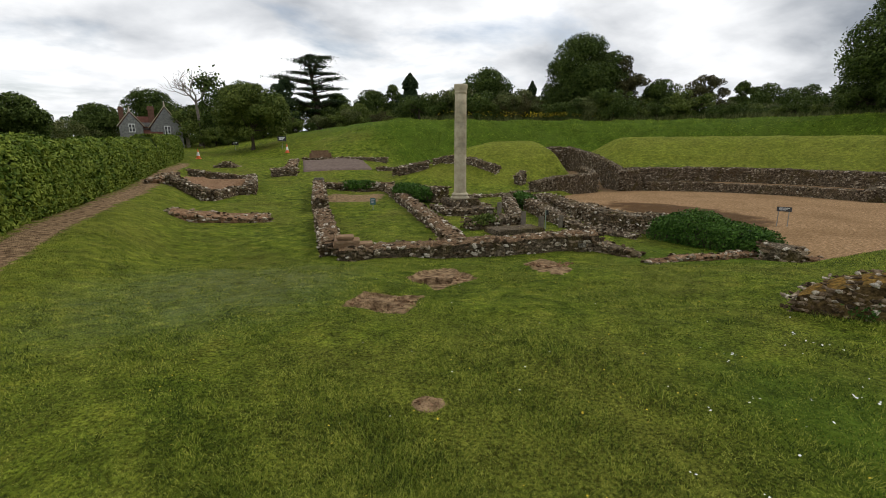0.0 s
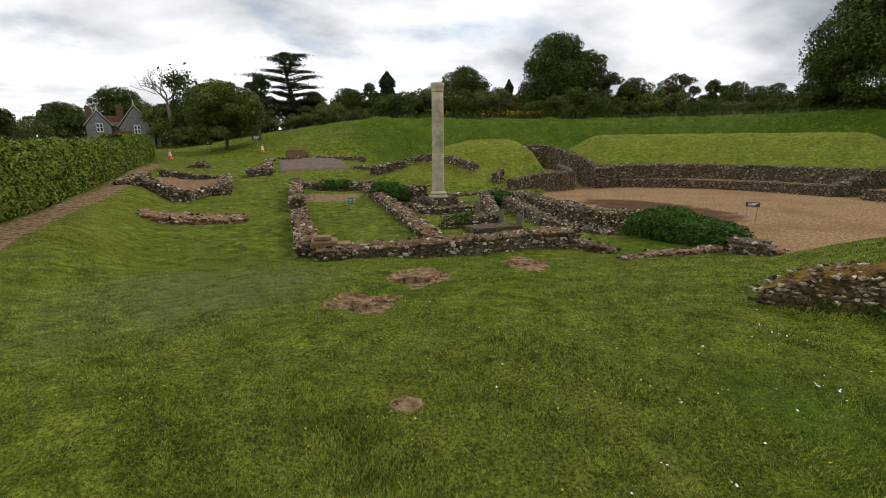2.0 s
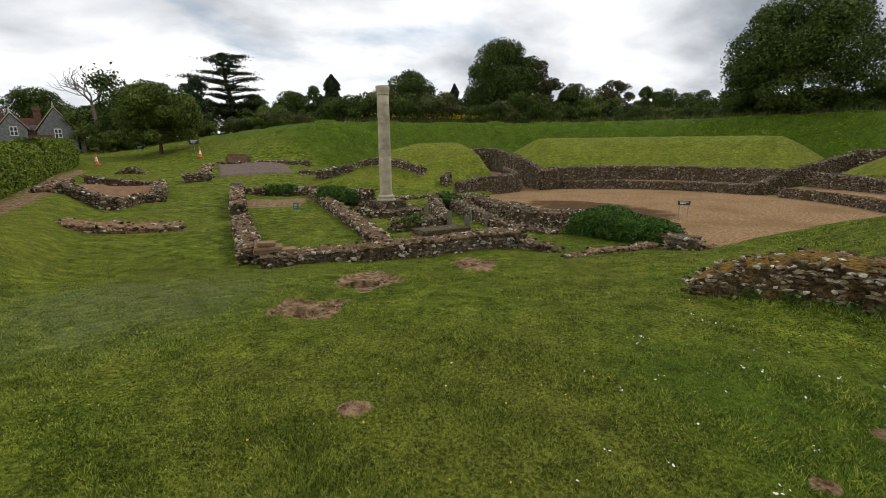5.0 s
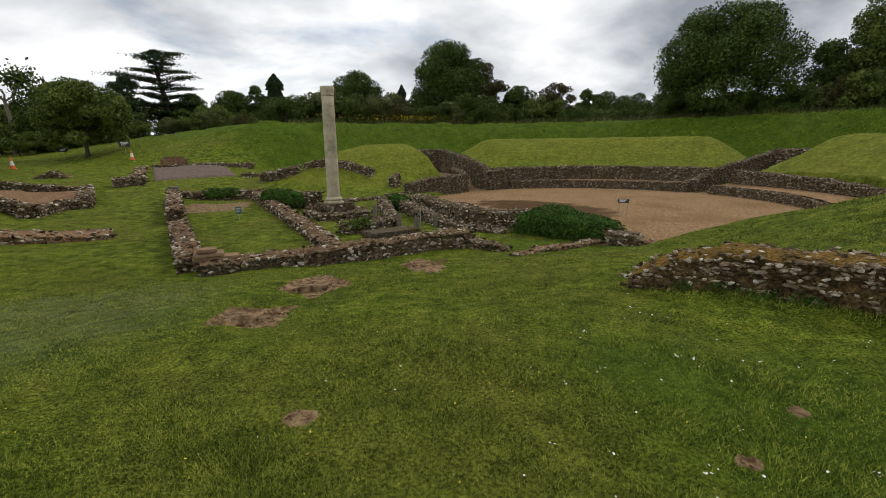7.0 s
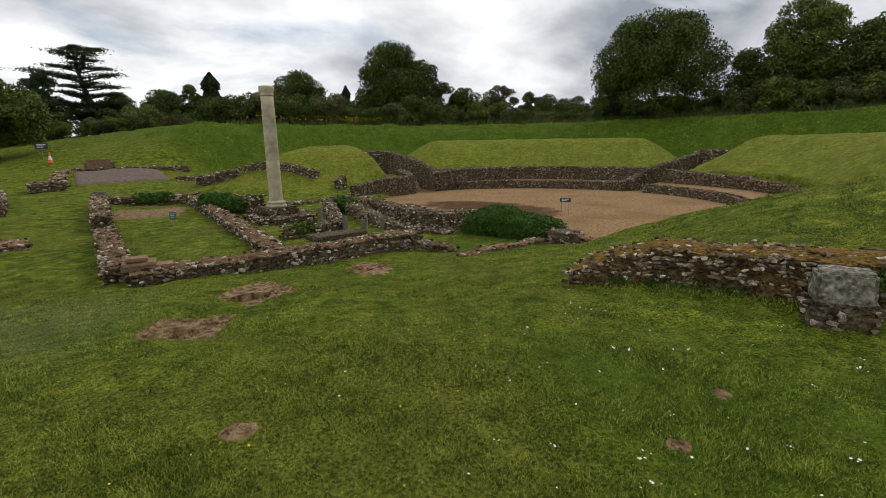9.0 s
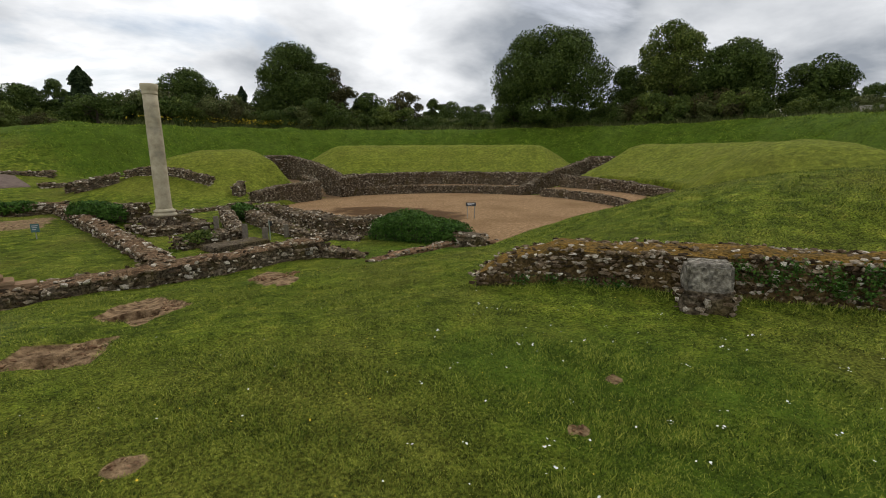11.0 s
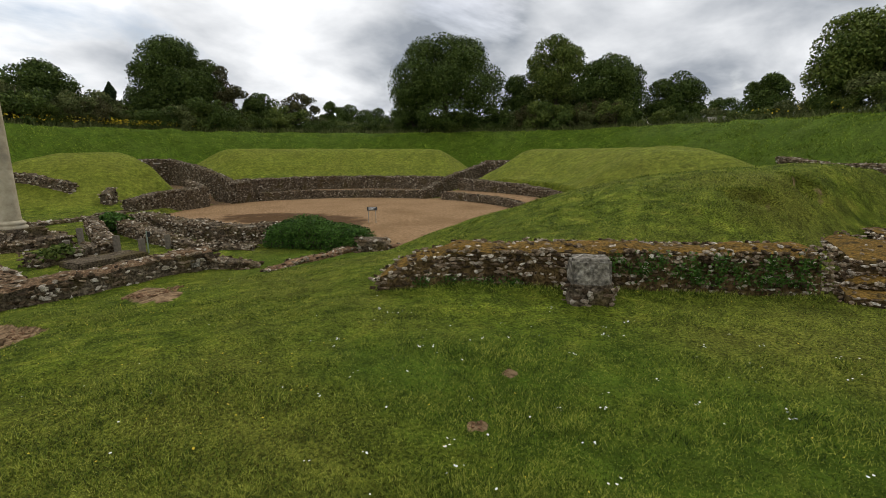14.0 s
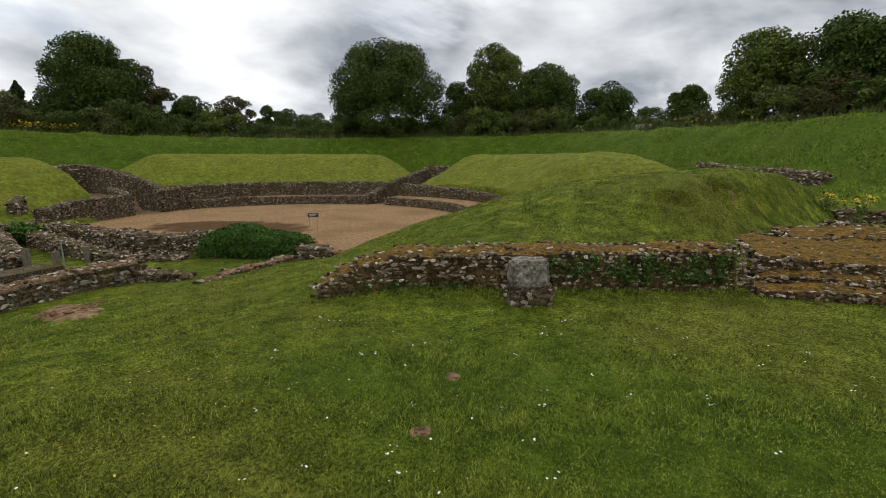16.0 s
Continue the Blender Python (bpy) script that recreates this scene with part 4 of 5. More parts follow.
# tiles stacked on the corner of the room
stack = thing("tile_stack", pose(-2.42, 11.15, 0.58, 0, 0, 12), "three weathered brown corner tiles on the wall", "bricks")
for k, (sx, sy, dz, dx) in enumerate(((0.95, 0.42, 0.09, 0.12), (0.62, 0.45, 0.08, -0.02), (0.42, 0.36, 0.09, -0.05))):
    part("tile", wobble(box(sx, sy, 0.085, dx, 0, 0.05 + k * 0.09, 0.02), 0.025, 3.0, k), M_brick, stack)
cap = thing("flat_stone", pose(-7.6, 27.9, 0.95, 0, 0, 15), "flat grey stone laid on the wall end", "stone")
part("slab", wobble(box(0.6, 0.5, 0.16, 0, 0, 0.07, 0.04), 0.03, 3.0, 3), M_block, cap)

# ---- the column on its plinth ----
COLX, COLY = 0.53, 19.3
rubble_wall("column_plinth", "stepped flint plinth under the column", [(-0.3, 18.75, 0.58), (1.55, 19.4, 0.58)], 1.9, stone=0.13, separate=60)
pl = thing("plinth_top", pose(COLX, COLY, 0.55, 0, 0, 20), "square upper course of the column plinth", "stone base")
part("slab", wobble(box(1.25, 1.2, 0.32, 0, 0, 0.14, 0.04), 0.04, 2.5, 4), M_mortar, pl)
for k in range(44):
    e = k % 4
    a_, w_ = rng.uniform(-0.6, 0.6), (0.62 if e < 2 else -0.62)
    ob = new("flint", ROCK_MESH[k % 10])
    ob.parent = pl
    ob.matrix_basis = Matrix.Translation((a_, w_, rng.uniform(0.05, 0.26)) if e % 2 else (w_, a_, rng.uniform(0.05, 0.26))) @ Matrix.Rotation(rng.uniform(0, 6), 4, "Z") @ Matrix.Diagonal((0.16, 0.14, 0.09, 1))
col = thing("column", pose(COLX, COLY, 0.83, 0, 0, 14), "tall pale limestone column with moulded base", "column")
part("shaft", lathe([(0.270, 0.24), (0.257, 0.31), (0.248, 0.6), (0.245, 1.5), (0.244, 1.78), (0.241, 1.79), (0.244, 1.80), (0.241, 2.6), (0.238, 3.0), (0.235, 3.01), (0.238, 3.02), (0.234, 3.6), (0.227, 4.14)], 40), M_lime, col, smooth=True)
part("moulded_base", lathe([(0.378, 0), (0.387, 0.04), (0.378, 0.09), (0.333, 0.105), (0.324, 0.14), (0.347, 0.16), (0.342, 0.21), (0.297, 0.23), (0.270, 0.27)], 40), M_lime, col, smooth=True)
part("capital", lathe([(0.225, 4.12), (0.248, 4.14), (0.252, 4.17), (0.236, 4.20), (0.236, 4.25), (0.261, 4.30), (0.272, 4.40), (0.270, 4.46), (0.252, 4.475)], 40), M_lime, col, smooth=True)

# ---- buttress against the near wall ----
but = thing("buttress", pose(5.05, 2.56, 1.26, 0, 0, -50.6), "grey limestone block on a flint buttress", "stone pier")
part("block", weathered(box(0.44, 0.34, 0.31, 0, -0.04, 0.43, 0.03), 0.022, 7.0, 6), M_block, but, "squared grey limestone block")
stub = weathered(box(0.50, 0.52, 0.4, 0, 0, 0.11, 0.05), 0.04, 8.0, 8)
part("footing", stub, M_mortar, but)
for k in range(46):
    side_ = k % 3
    q = (rng.uniform(-0.26, 0.26), -0.26) if side_ == 0 else ((-0.26 if side_ == 1 else 0.26), rng.uniform(-0.26, 0.1))
    ob = new("flint", ROCK_MESH[k % 10])
    ob.parent = but
    ob.matrix_basis = Matrix.Translation((q[0], q[1], rng.uniform(0.02, 0.30))) @ Matrix.Rotation(rng.uniform(0, 6), 4, "Z") @ Matrix.Diagonal((rng.uniform(0.06, 0.13), 0.07, rng.uniform(0.045, 0.075), 1))

# ---- ruins in the left-hand field ----
def platform(name, label, c, up, mat, n=26):
    """A sheet between four corners that follows the ground, with a skirt into it."""
    u, v = np.meshgrid(np.linspace(0, 1, n), np.linspace(0, 1, n))
    P = [(1 - u) * (1 - v) * c[0][k] + u * (1 - v) * c[1][k] + u * v * c[2][k] + (1 - u) * v * c[3][k] for k in (0, 1)]
    rim = np.minimum.reduce([u, v, 1 - u, 1 - v]) < 0.5 / n
    z = height(P[0], P[1]) + np.where(rim, -0.15, up) + 0.03 * rough_noise(P[0] * 2, P[1] * 2)
    me = sheet(name, P[0] - c[0][0], P[1] - c[0][1], z)
    me.materials.append(mat)
    ob = new(name, me)
    ob.location = (c[0][0], c[0][1], 0)
    return tagged(ob, label, "platform")


platform("earth_platform", "bare brown earth filling a ruined platform", [(-13.3, 22.9), (-10.8, 21.8), (-12.6, 30.4), (-15.4, 29.4)], 0.40, M_earth)
rubble_wall("ruin_wall", "flint facing wall of a ruined platform", over([(-13.4, 22.7), (-10.95, 21.4)], 0.5), 0.5, stone=0.14)
rubble_wall("ruin_wall", "flint corner of a ruined platform", over([(-10.95, 21.6), (-10.85, 24.0), (-10.2, 24.1)], 0.42), 0.5, stone=0.14)
rubble_wall("ruin_wall", "flint side wall of a ruined platform", over([(-10.25, 24.2), (-11.4, 27.4), (-12.7, 30.6)], [0.5, 0.5, 0.62]), 0.55, stone=0.14)
rubble_wall("ruin_wall", "low flint wall at the back of a ruin", over([(-12.9, 30.6), (-16.2, 29.6)], [0.5, 0.35]), 0.5, stone=0.15)
rubble_wall("flint_line", "pale loose flints along the worn path", over([(-14.2, 22.6), (-15.2, 25.4), (-15.6, 26.8)], 0.18), 0.6, stone=0.17, core=M_earth)
platform("earth_patch", "bare brown earth beside loose flints", [(-14.0, 23.0), (-13.2, 23.3), (-14.4, 27.2), (-15.3, 26.6)], 0.05, M_earth)
rubble_wall("low_ruin", "low spread of flint and earth in grass", over([(-9.3, 15.6), (-7.6, 16.3), (-6.5, 16.8)], [0.12, 0.16, 0.16]), 1.35, stone=0.13, core=M_earth, top_stones=0.5)
rubble_wall("rubble_heap", "small heap of loose flint rubble", over([(-18.9, 38.6), (-18, 38.8), (-17.1, 38.7)], [0.1, 0.42, 0.1]), 0.9, stone=0.2, ragged=0.15)
rubble_wall("ruin_wall", "low flint wall beside the paved floor", over([(-12.7, 34.3), (-11.2, 35.0)], 0.5), 1.1, stone=0.17)
rubble_wall("ruin_wall", "broken brick and flint wall end", over([(-11.9, 35.6), (-13.6, 42.4)], [0.45, 0.2]), 0.7, stone=0.2, core=M_brick)
rubble_wall("ruin_wall", "low flint wall at the head of the paving", over([(-13.0, 43.1), (-7.6, 43.4), (-5.6, 43.6)], [0.2, 0.15, 0.5]), 0.6, stone=0.2)
rubble_wall("ruin_wall", "tumbled flints at the paving edge", over([(-5.6, 38.2), (-4.6, 38.6)], 0.25), 0.7, stone=0.18)
pv = platform("paved_floor", "reddish grey gravelled floor of a ruin", [(-11.0, 35.7), (-5.9, 38.3), (-7.4, 43.0), (-13.1, 42.7)], 0.10, M_asphalt)
mound_b = thing("boulder", pose(-11.6, 43.6, H(-11.6, 43.6), 0, 0, 20), "large weathered brown stone block", "stone")
part("stone", wobble(box(1.9, 0.9, 0.8, 0, 0, 0.25, 0.2), 0.2, 1.2, 3), M_brick, mound_b)

for hx_, hy_, hr_, cnt in ((-0.79, 5.61, 0.42, 40), (-0.06, 7.50, 0.42, 40), (1.83, 8.23, 0.42, 110), (-0.13, 2.84, 0.09, 14), (2.25, 1.74, 0.05, 8)):
    a_, q_ = rng.uniform(0, 6.28, cnt), hr_ * (0.35 + 0.65 * np.sqrt(rng.random(cnt)))
    x_, y_ = hx_ + q_ * np.cos(a_), hy_ + q_ * np.sin(a_) / 1.15
    for (hx, hy), hr, depth in PITS:
        clear = np.hypot(x_ - hx, y_ - hy) > hr * 1.1
        x_, y_, a_, q_ = x_[clear], y_[clear], a_[clear], q_[clear]
    P_ = np.stack([x_, y_, height(x_, y_) + (0.09 if hy_ > 8.2 else -0.03 if hy_ > 5 else 0.01)], -1)
    S_ = rng.uniform(0.015, 0.055, (len(x_), 1)) * np.array([1.3, 1.0, 0.7]) * (0.5 if hr_ < 0.2 else 1)
    tagged(part("earth_clods", rocks_mesh("earth_clods", P_, S_, a_, M_earth), None), "loose brown clods round a small digging", "soil", kind="stuff")

# ---- ivy and bushes on the walls ----
def ivy(name, label, spine, radius, count, leaf=0.10, mat=None, category="ivy"):
    """A heap of overlapping leaves along a line of (x, y, z)."""
    root = thing(name, pose(*spine[0]), label, category)
    cols, d, length = along(spine, 0.05)
    i = rng.integers(0, len(cols), count)
    v = rng.standard_normal((count, 3))
    v /= np.linalg.norm(v, axis=1)[:, None]
    v[:, 2] = np.abs(v[:, 2]) * np.where(rng.random(count) < 0.6, 1, -1)
    lump = np.array([1 + 0.35 * noise.noise((c[0] * 1.1, c[1] * 1.1, 0.3 + 2 * w[2])) for c, w in zip(cols[i], v)])[:, None]
    ends = np.minimum(1, np.minimum(i, len(cols) - 1 - i) / (len(cols) * 0.12) + 0.35)[:, None]
    p = cols[i] + v * radius * lump * ends * rng.uniform(0.82, 1.04, (count, 1)) - np.array(spine[0])
    me = leaf_mesh("leaves", p, leaf, mat or M_ivy, normal=v)
    part("foliage", me, None, root)
    bm = bmesh.new()
    tube(bm, [tuple(np.array(s) - spine[0] - np.array((0, 0, 0.12))) for s in spine], [max(r * 0.74, 0.05) for r in [radius[2] * 0.8] + [radius[2]] * (len(spine) - 2) + [radius[2] * 0.8]], 10)
    part("stem", bm, M_bark, root)
    return root


ivy("ivy_mass", "dense glossy green ivy heaped over a wall", [(6.35, 13.75, 0.42), (6.9, 12.95, 0.62), (7.5, 12.1, 0.55), (8.0, 11.3, 0.38)], np.array([0.64, 0.64, 0.56]), 26000, 0.058)
ivy("ivy_mass", "dark ivy trailing over a broken wall", [(-2.55, 23.9, 0.72), (-1.8, 23.2, 0.72), (-0.75, 22.2, 0.7)], np.array([0.5, 0.5, 0.42]), 9000, 0.075)
ivy("ivy_patch", "dark ivy creeping along the room's back wall", [(-6.1, 28.15, 0.62), (-4.4, 28.0, 0.66)], np.array([0.35, 0.35, 0.28]), 1500, 0.12)
ivy("ivy_patch", "small dark ivy clump in a wall corner", [(3.15, 21.2, 0.62), (3.45, 20.0, 0.6)], np.array([0.4, 0.4, 0.35]), 1500, 0.11)
ivy("weed_clump", "light green weeds on a flint block", [(0.9, 15.1, 0.55), (1.5, 15.3, 0.6)], np.array([0.3, 0.25, 0.2]), 500, 0.10, M_lightleaf, "weeds")

# ---- hedge ----
def hedge(name, label, y0, y1, wid, hgt, count, mat):
    x0 = hedge_x(y0)
    root = thing(name, pose(x0, y0, 0), label, "hedge")
    n = 60
    ys = np.linspace(y0, y1, n)
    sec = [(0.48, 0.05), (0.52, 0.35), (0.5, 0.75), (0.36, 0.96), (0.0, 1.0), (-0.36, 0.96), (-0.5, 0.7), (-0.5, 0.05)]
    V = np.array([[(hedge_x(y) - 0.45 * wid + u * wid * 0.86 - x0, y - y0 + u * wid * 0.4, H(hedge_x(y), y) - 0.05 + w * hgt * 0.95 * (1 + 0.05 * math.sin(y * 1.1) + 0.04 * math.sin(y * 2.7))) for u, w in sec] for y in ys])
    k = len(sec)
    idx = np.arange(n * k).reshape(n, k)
    # closed solid core under the leaves, in the darker oak leaf green
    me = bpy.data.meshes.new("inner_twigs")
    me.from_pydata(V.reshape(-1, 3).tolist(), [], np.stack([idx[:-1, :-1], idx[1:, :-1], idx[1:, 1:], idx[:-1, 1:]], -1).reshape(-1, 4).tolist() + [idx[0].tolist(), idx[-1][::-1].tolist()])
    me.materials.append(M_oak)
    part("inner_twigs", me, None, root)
    w_ = 1.0 / (12 + ys ** 1.2)
    a = rng.choice(n - 1, count, p=w_[:-1] / w_[:-1].sum())
    b = rng.choice(k - 1, count, p=np.array([3, 4, 3.5, 3.2, 2.4, 1, 0.6]) / 17.7)
    f1, f2 = rng.random((count, 1)), rng.random((count, 1))
    p = (V[a, b] * (1 - f1) + V[a + 1, b] * f1) * (1 - f2) + (V[a, b + 1] * (1 - f1) + V[a + 1, b + 1] * f1) * f2
    nrm = np.stack([np.array([0.9, 0.9, 0.7, 0.35, -0.35, -0.8, -0.9])[b], np.zeros(count), np.array([0, 0.1, 0.5, 0.9, 0.9, 0.4, 0])[b]], -1)
    bulge = np.array([noise.noise((q[0] * 0.9, q[1] * 0.9, q[2] * 1.3)) for q in p])[:, None]
    p = p + nrm * (0.05 + 0.16 * bulge + 0.1 * rng.random((count, 1)))
    part("foliage", leaf_mesh("foliage", p, 0.075 + 0.0035 * ys[a], mat, normal=nrm), None, root)
    return root


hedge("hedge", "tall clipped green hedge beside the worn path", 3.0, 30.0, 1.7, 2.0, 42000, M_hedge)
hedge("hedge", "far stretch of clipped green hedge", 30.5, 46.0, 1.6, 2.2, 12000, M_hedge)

# ---- small fixtures ----
def cone(x, y, s, tilt):
    root = thing("traffic_cone", pose(x, y, H(x, y), tilt, 0, 20), "orange traffic cone with white bands on grass", "cone", "traffic cones")
    part("base", box(0.5 * s, 0.5 * s, 0.06 * s, 0, 0, 0.03 * s, 0.015), M_orange, root)
    part("lower_cone", lathe([(0.19 * s, 0.06 * s), (0.145 * s, 0.3 * s)], 20), M_orange, root)
    part("sleeve", lathe([(0.147 * s, 0.3 * s), (0.085 * s, 0.66 * s)], 20), M_white, root, "white reflective sleeve")
    part("tip", lathe([(0.085 * s, 0.66 * s), (0.035 * s, 0.95 * s), (0.03 * s, 0.97 * s)], 20), M_orange, root)


cone(-24.0, 45.8, 1.0, 2)
cone(-16.5, 49.2, 0.95, -2)


def board(name, label, x, y, w, h, top, mat, yaw, tilt=35, legs=1):
    root = thing(name, pose(x, y, H(x, y) if math.hypot(x - CX, y - CY) > 10 else 0.0, 0, 0, yaw), label, "sign")
    for k in range(legs):
        dx = 0 if legs == 1 else (k - 0.5) * w * 0.7
        part("post", lathe([(0.014, -0.1), (0.014, top)], 10), M_grey, root).location = (dx, 0.02, 0)
    panel = part("panel", box(w, 0.025, h, 0, 0, 0, 0.006), mat, root)
    panel.matrix_basis = pose(0, -0.02, top, -tilt, 0, 0)
    for k in range(3):
        bar = part("text_bar", box(w * (0.7 - 0.12 * k), 0.004, h * 0.09, 0, 0, 0, 0), M_grey if mat == M_teal else M_white, panel)
        bar.location = (-w * 0.05 * k, -0.016, h * (0.25 - 0.22 * k))
    return root


board("information_board", "small black lectern sign on the gravel", 12.45, 17.3, 0.46, 0.17, 0.66, M_black, -36, 20, 2)
board("site_marker", "small teal sign on a thin post", -3.12, 19.6, 0.22, 0.28, 0.36, M_teal, 10, 20)
board("information_board", "dark board on a post beside trees", -24.4, 55.0, 0.7, 0.4, 0.9, M_black, 20, 10)
board("information_board", "dark board on a post below the bank", -18.0, 52.2, 0.9, 0.5, 1.1, M_black, 20, 10)

for px, py, ph, block in ((1.95, 17.4, 0.62, True), (2.5, 15.25, 0.58, True), (2.98, 14.7, 0.5, False), (3.8, 15.5, 0.42, False), (1.55, 16.6, 0.4, False)):
    root = thing("wooden_post", pose(px, py, H(px, py), 0, 0, rng.uniform(0, 90)), "short grey weathered timber post in turf", "post", "timber posts")
    part("timber", wobble(box(0.14, 0.13, ph + 0.1, 0, 0, ph / 2 - 0.05, 0.015), 0.015, 4, px), M_wood, root)
    if block:
        part("pad", wobble(box(0.24, 0.22, 0.18, 0, -0.05, 0.06, 0.03), 0.02, 4, py), M_block, root)
root = thing("marker_pole", pose(3.2, 15.1, H(3.2, 15.1)), "thin pale green pole with a small dark tag", "pole")
part("pole", lathe([(0.018, -0.1), (0.018, 0.62)], 8), M_pole, root)
part("tag", box(0.09, 0.03, 0.16, 0.04, 0, 0.52, 0.005), M_black, root)
root = thing("stone_slab", pose(2.1, 14.45, H(2.1, 14.45), 0, 0, 20), "flat pale stone slab among the walls", "slab")
part("slab", wobble(box(1.7, 0.9, 0.16, 0, 0, 0.08, 0.03), 0.03, 2, 1), M_mortar, root)
root = thing("boulder", pose(3.42, 11.93, 0.42, 0, 0, 10), "large pale boulder built into the wall end", "stone")
part("stone", wobble(box(0.34, 0.2, 0.24, 0, -0.1, 0.05, 0.07), 0.03, 4, 5), M_block, root)

bx, by = 51.2, 15.15
M_palewood = material("pale grey teak", [(0.3, (0.32, 0.29, 0.24)), (0.7, (0.5, 0.47, 0.41))], scale=8, bump=0.3)
bench = thing("bench", pose(bx, by, H(bx, by), 0, 0, -73), "pale weathered slatted garden bench on the bank", "bench")
for lx in (-0.8, 0, 0.8):
    part("leg", box(0.07, 0.45, 0.45, lx, 0, 0.2, 0.01), M_palewood, bench)
    part("back_post", box(0.07, 0.06, 0.5, lx, 0.22, 0.65, 0.01), M_palewood, bench)
for k in range(4):
    part("seat_slat", box(1.8, 0.09, 0.03, 0, -0.18 + 0.11 * k, 0.44, 0.005), M_palewood, bench)
    part("back_slat", box(1.8, 0.025, 0.08, 0, 0.18, 0.55 + 0.11 * k, 0.005), M_palewood, bench)

# ---- house beyond the hedge ----
hx, hy = polar(-31.3, 78)
hz_ = H(hx, hy)
house = thing("house", pose(hx, hy, hz_, 0, 0, 31.3), "old grey flint cottage with red tiled roofs", "house")


def gabled(w, d, eave, ridge, x, y):
    """A block with a gable towards the front: walls and, apart, two roof slopes."""
    bm = bmesh.new()
    v = [bm.verts.new(p) for p in ((x - w, y, -0.5), (x + w, y, -0.5), (x + w, y, eave), (x, y, ridge), (x - w, y, eave))]
    u = [bm.verts.new((p.co.x, y + d, p.co.z)) for p in v]
    bm.faces.new(v)
    bm.faces.new(u[::-1])
    for i in range(5):
        bm.faces.new((v[i], u[i], u[(i + 1) % 5], v[(i + 1) % 5]))
    return bm


def slope(x0, z0, x1, z1, y0, y1, t=0.12):
    bm = bmesh.new()
    a = [bm.verts.new(p) for p in ((x0, y0, z0), (x1, y0, z1), (x1, y1, z1), (x0, y1, z0))]
    f = bm.faces.new(a)
    g_ = bmesh.ops.extrude_face_region(bm, geom=[f])
    bmesh.ops.translate(bm, vec=(0, 0, t), verts=[q for q in g_["geom"] if isinstance(q, bmesh.types.BMVert)])
    return bm


for gx_, gw, gr, ge, gy0 in ((-2.75, 1.35, 4.9, 3.1, -0.6), (1.4, 1.95, 5.7, 2.9, -0.3)):
    part("wall", gabled(gw, 5, ge, gr, gx_, gy0), M_housewall, house)
    for sg in (-1, 1):
        part("roof", slope(gx_, gr + 0.05, gx_ + sg * (gw + 0.15), ge - 0.1, gy0 + 0.25, gy0 + 5), M_roof, house, "red clay tiled roof slope")
        part("coping", slope(gx_, gr + 0.18, gx_ + sg * (gw + 0.22), ge - 0.02, gy0 - 0.05, gy0 + 0.25, 0.16), M_lime, house, "pale stone gable coping")
    part("finial", lathe([(0.14, gr + 0.1), (0.1, gr + 0.5), (0.02, gr + 0.9)], 6), M_lime, house).location = (gx_, gy0 + 0.1, 0)
    win = part("window", box(0.75, 0.12, 1.15, gx_ + 0.1, gy0 - 0.02, ge - 0.2, 0.02), M_white, house, "white stone mullioned window")
    for wx in (-0.18, 0.18):
        for wz in (-0.25, 0.25):
            part("pane", box(0.24, 0.04, 0.4, gx_ + 0.1 + wx, gy0 - 0.08, ge - 0.2 + wz, 0), M_glass, win)
body = bmesh.new()
box(6.5, 4, 4.2, -0.5, 2.6, 1.6, 0, None, body)
part("wall", body, M_housewall, house)
bm = bmesh.new()
a = [bm.verts.new(p) for p in ((-3.8, 0.4, 3.0), (3.0, 0.4, 3.0), (3.0, 2.8, 4.6), (-3.8, 2.8, 4.6), (-3.8, 5.2, 3.0), (3.0, 5.2, 3.0))]
bm.faces.new((a[0], a[1], a[2], a[3]))
bm.faces.new((a[3], a[2], a[5], a[4]))
part("roof", bm, M_roof, house, "red clay tiled main roof")
bm = bmesh.new()
a = [bm.verts.new(p) for p in ((-1.4, -1.6, 1.9), (0.9, -1.6, 1.9), (0.9, 0.4, 2.75), (-1.4, 0.4, 2.75), (-1.4, -1.6, 1.75), (0.9, -1.6, 1.75))]
bm.faces.new((a[0], a[1], a[2], a[3]))
bm.faces.new((a[4], a[5], a[1], a[0]))
part("roof", bm, M_roof, house, "low red tiled lean-to roof")
for cx_, cz, cw in ((-3.75, 5.7, 0.55), (-0.25, 5.9, 0.75), (3.9, 3.2, 0.5)):
    ch = part("chimney", box(cw, cw, 4.2, cx_, 1.0, cz - 2.1, 0.04), M_redbrick if cz > 5 else M_lime, house, "brick chimney stack")
    part("chimney_cap", box(cw * 1.25, cw * 1.25, 0.3, cx_, 1.0, cz - 0.35, 0.05), M_redbrick if cz > 5 else M_lime, ch)

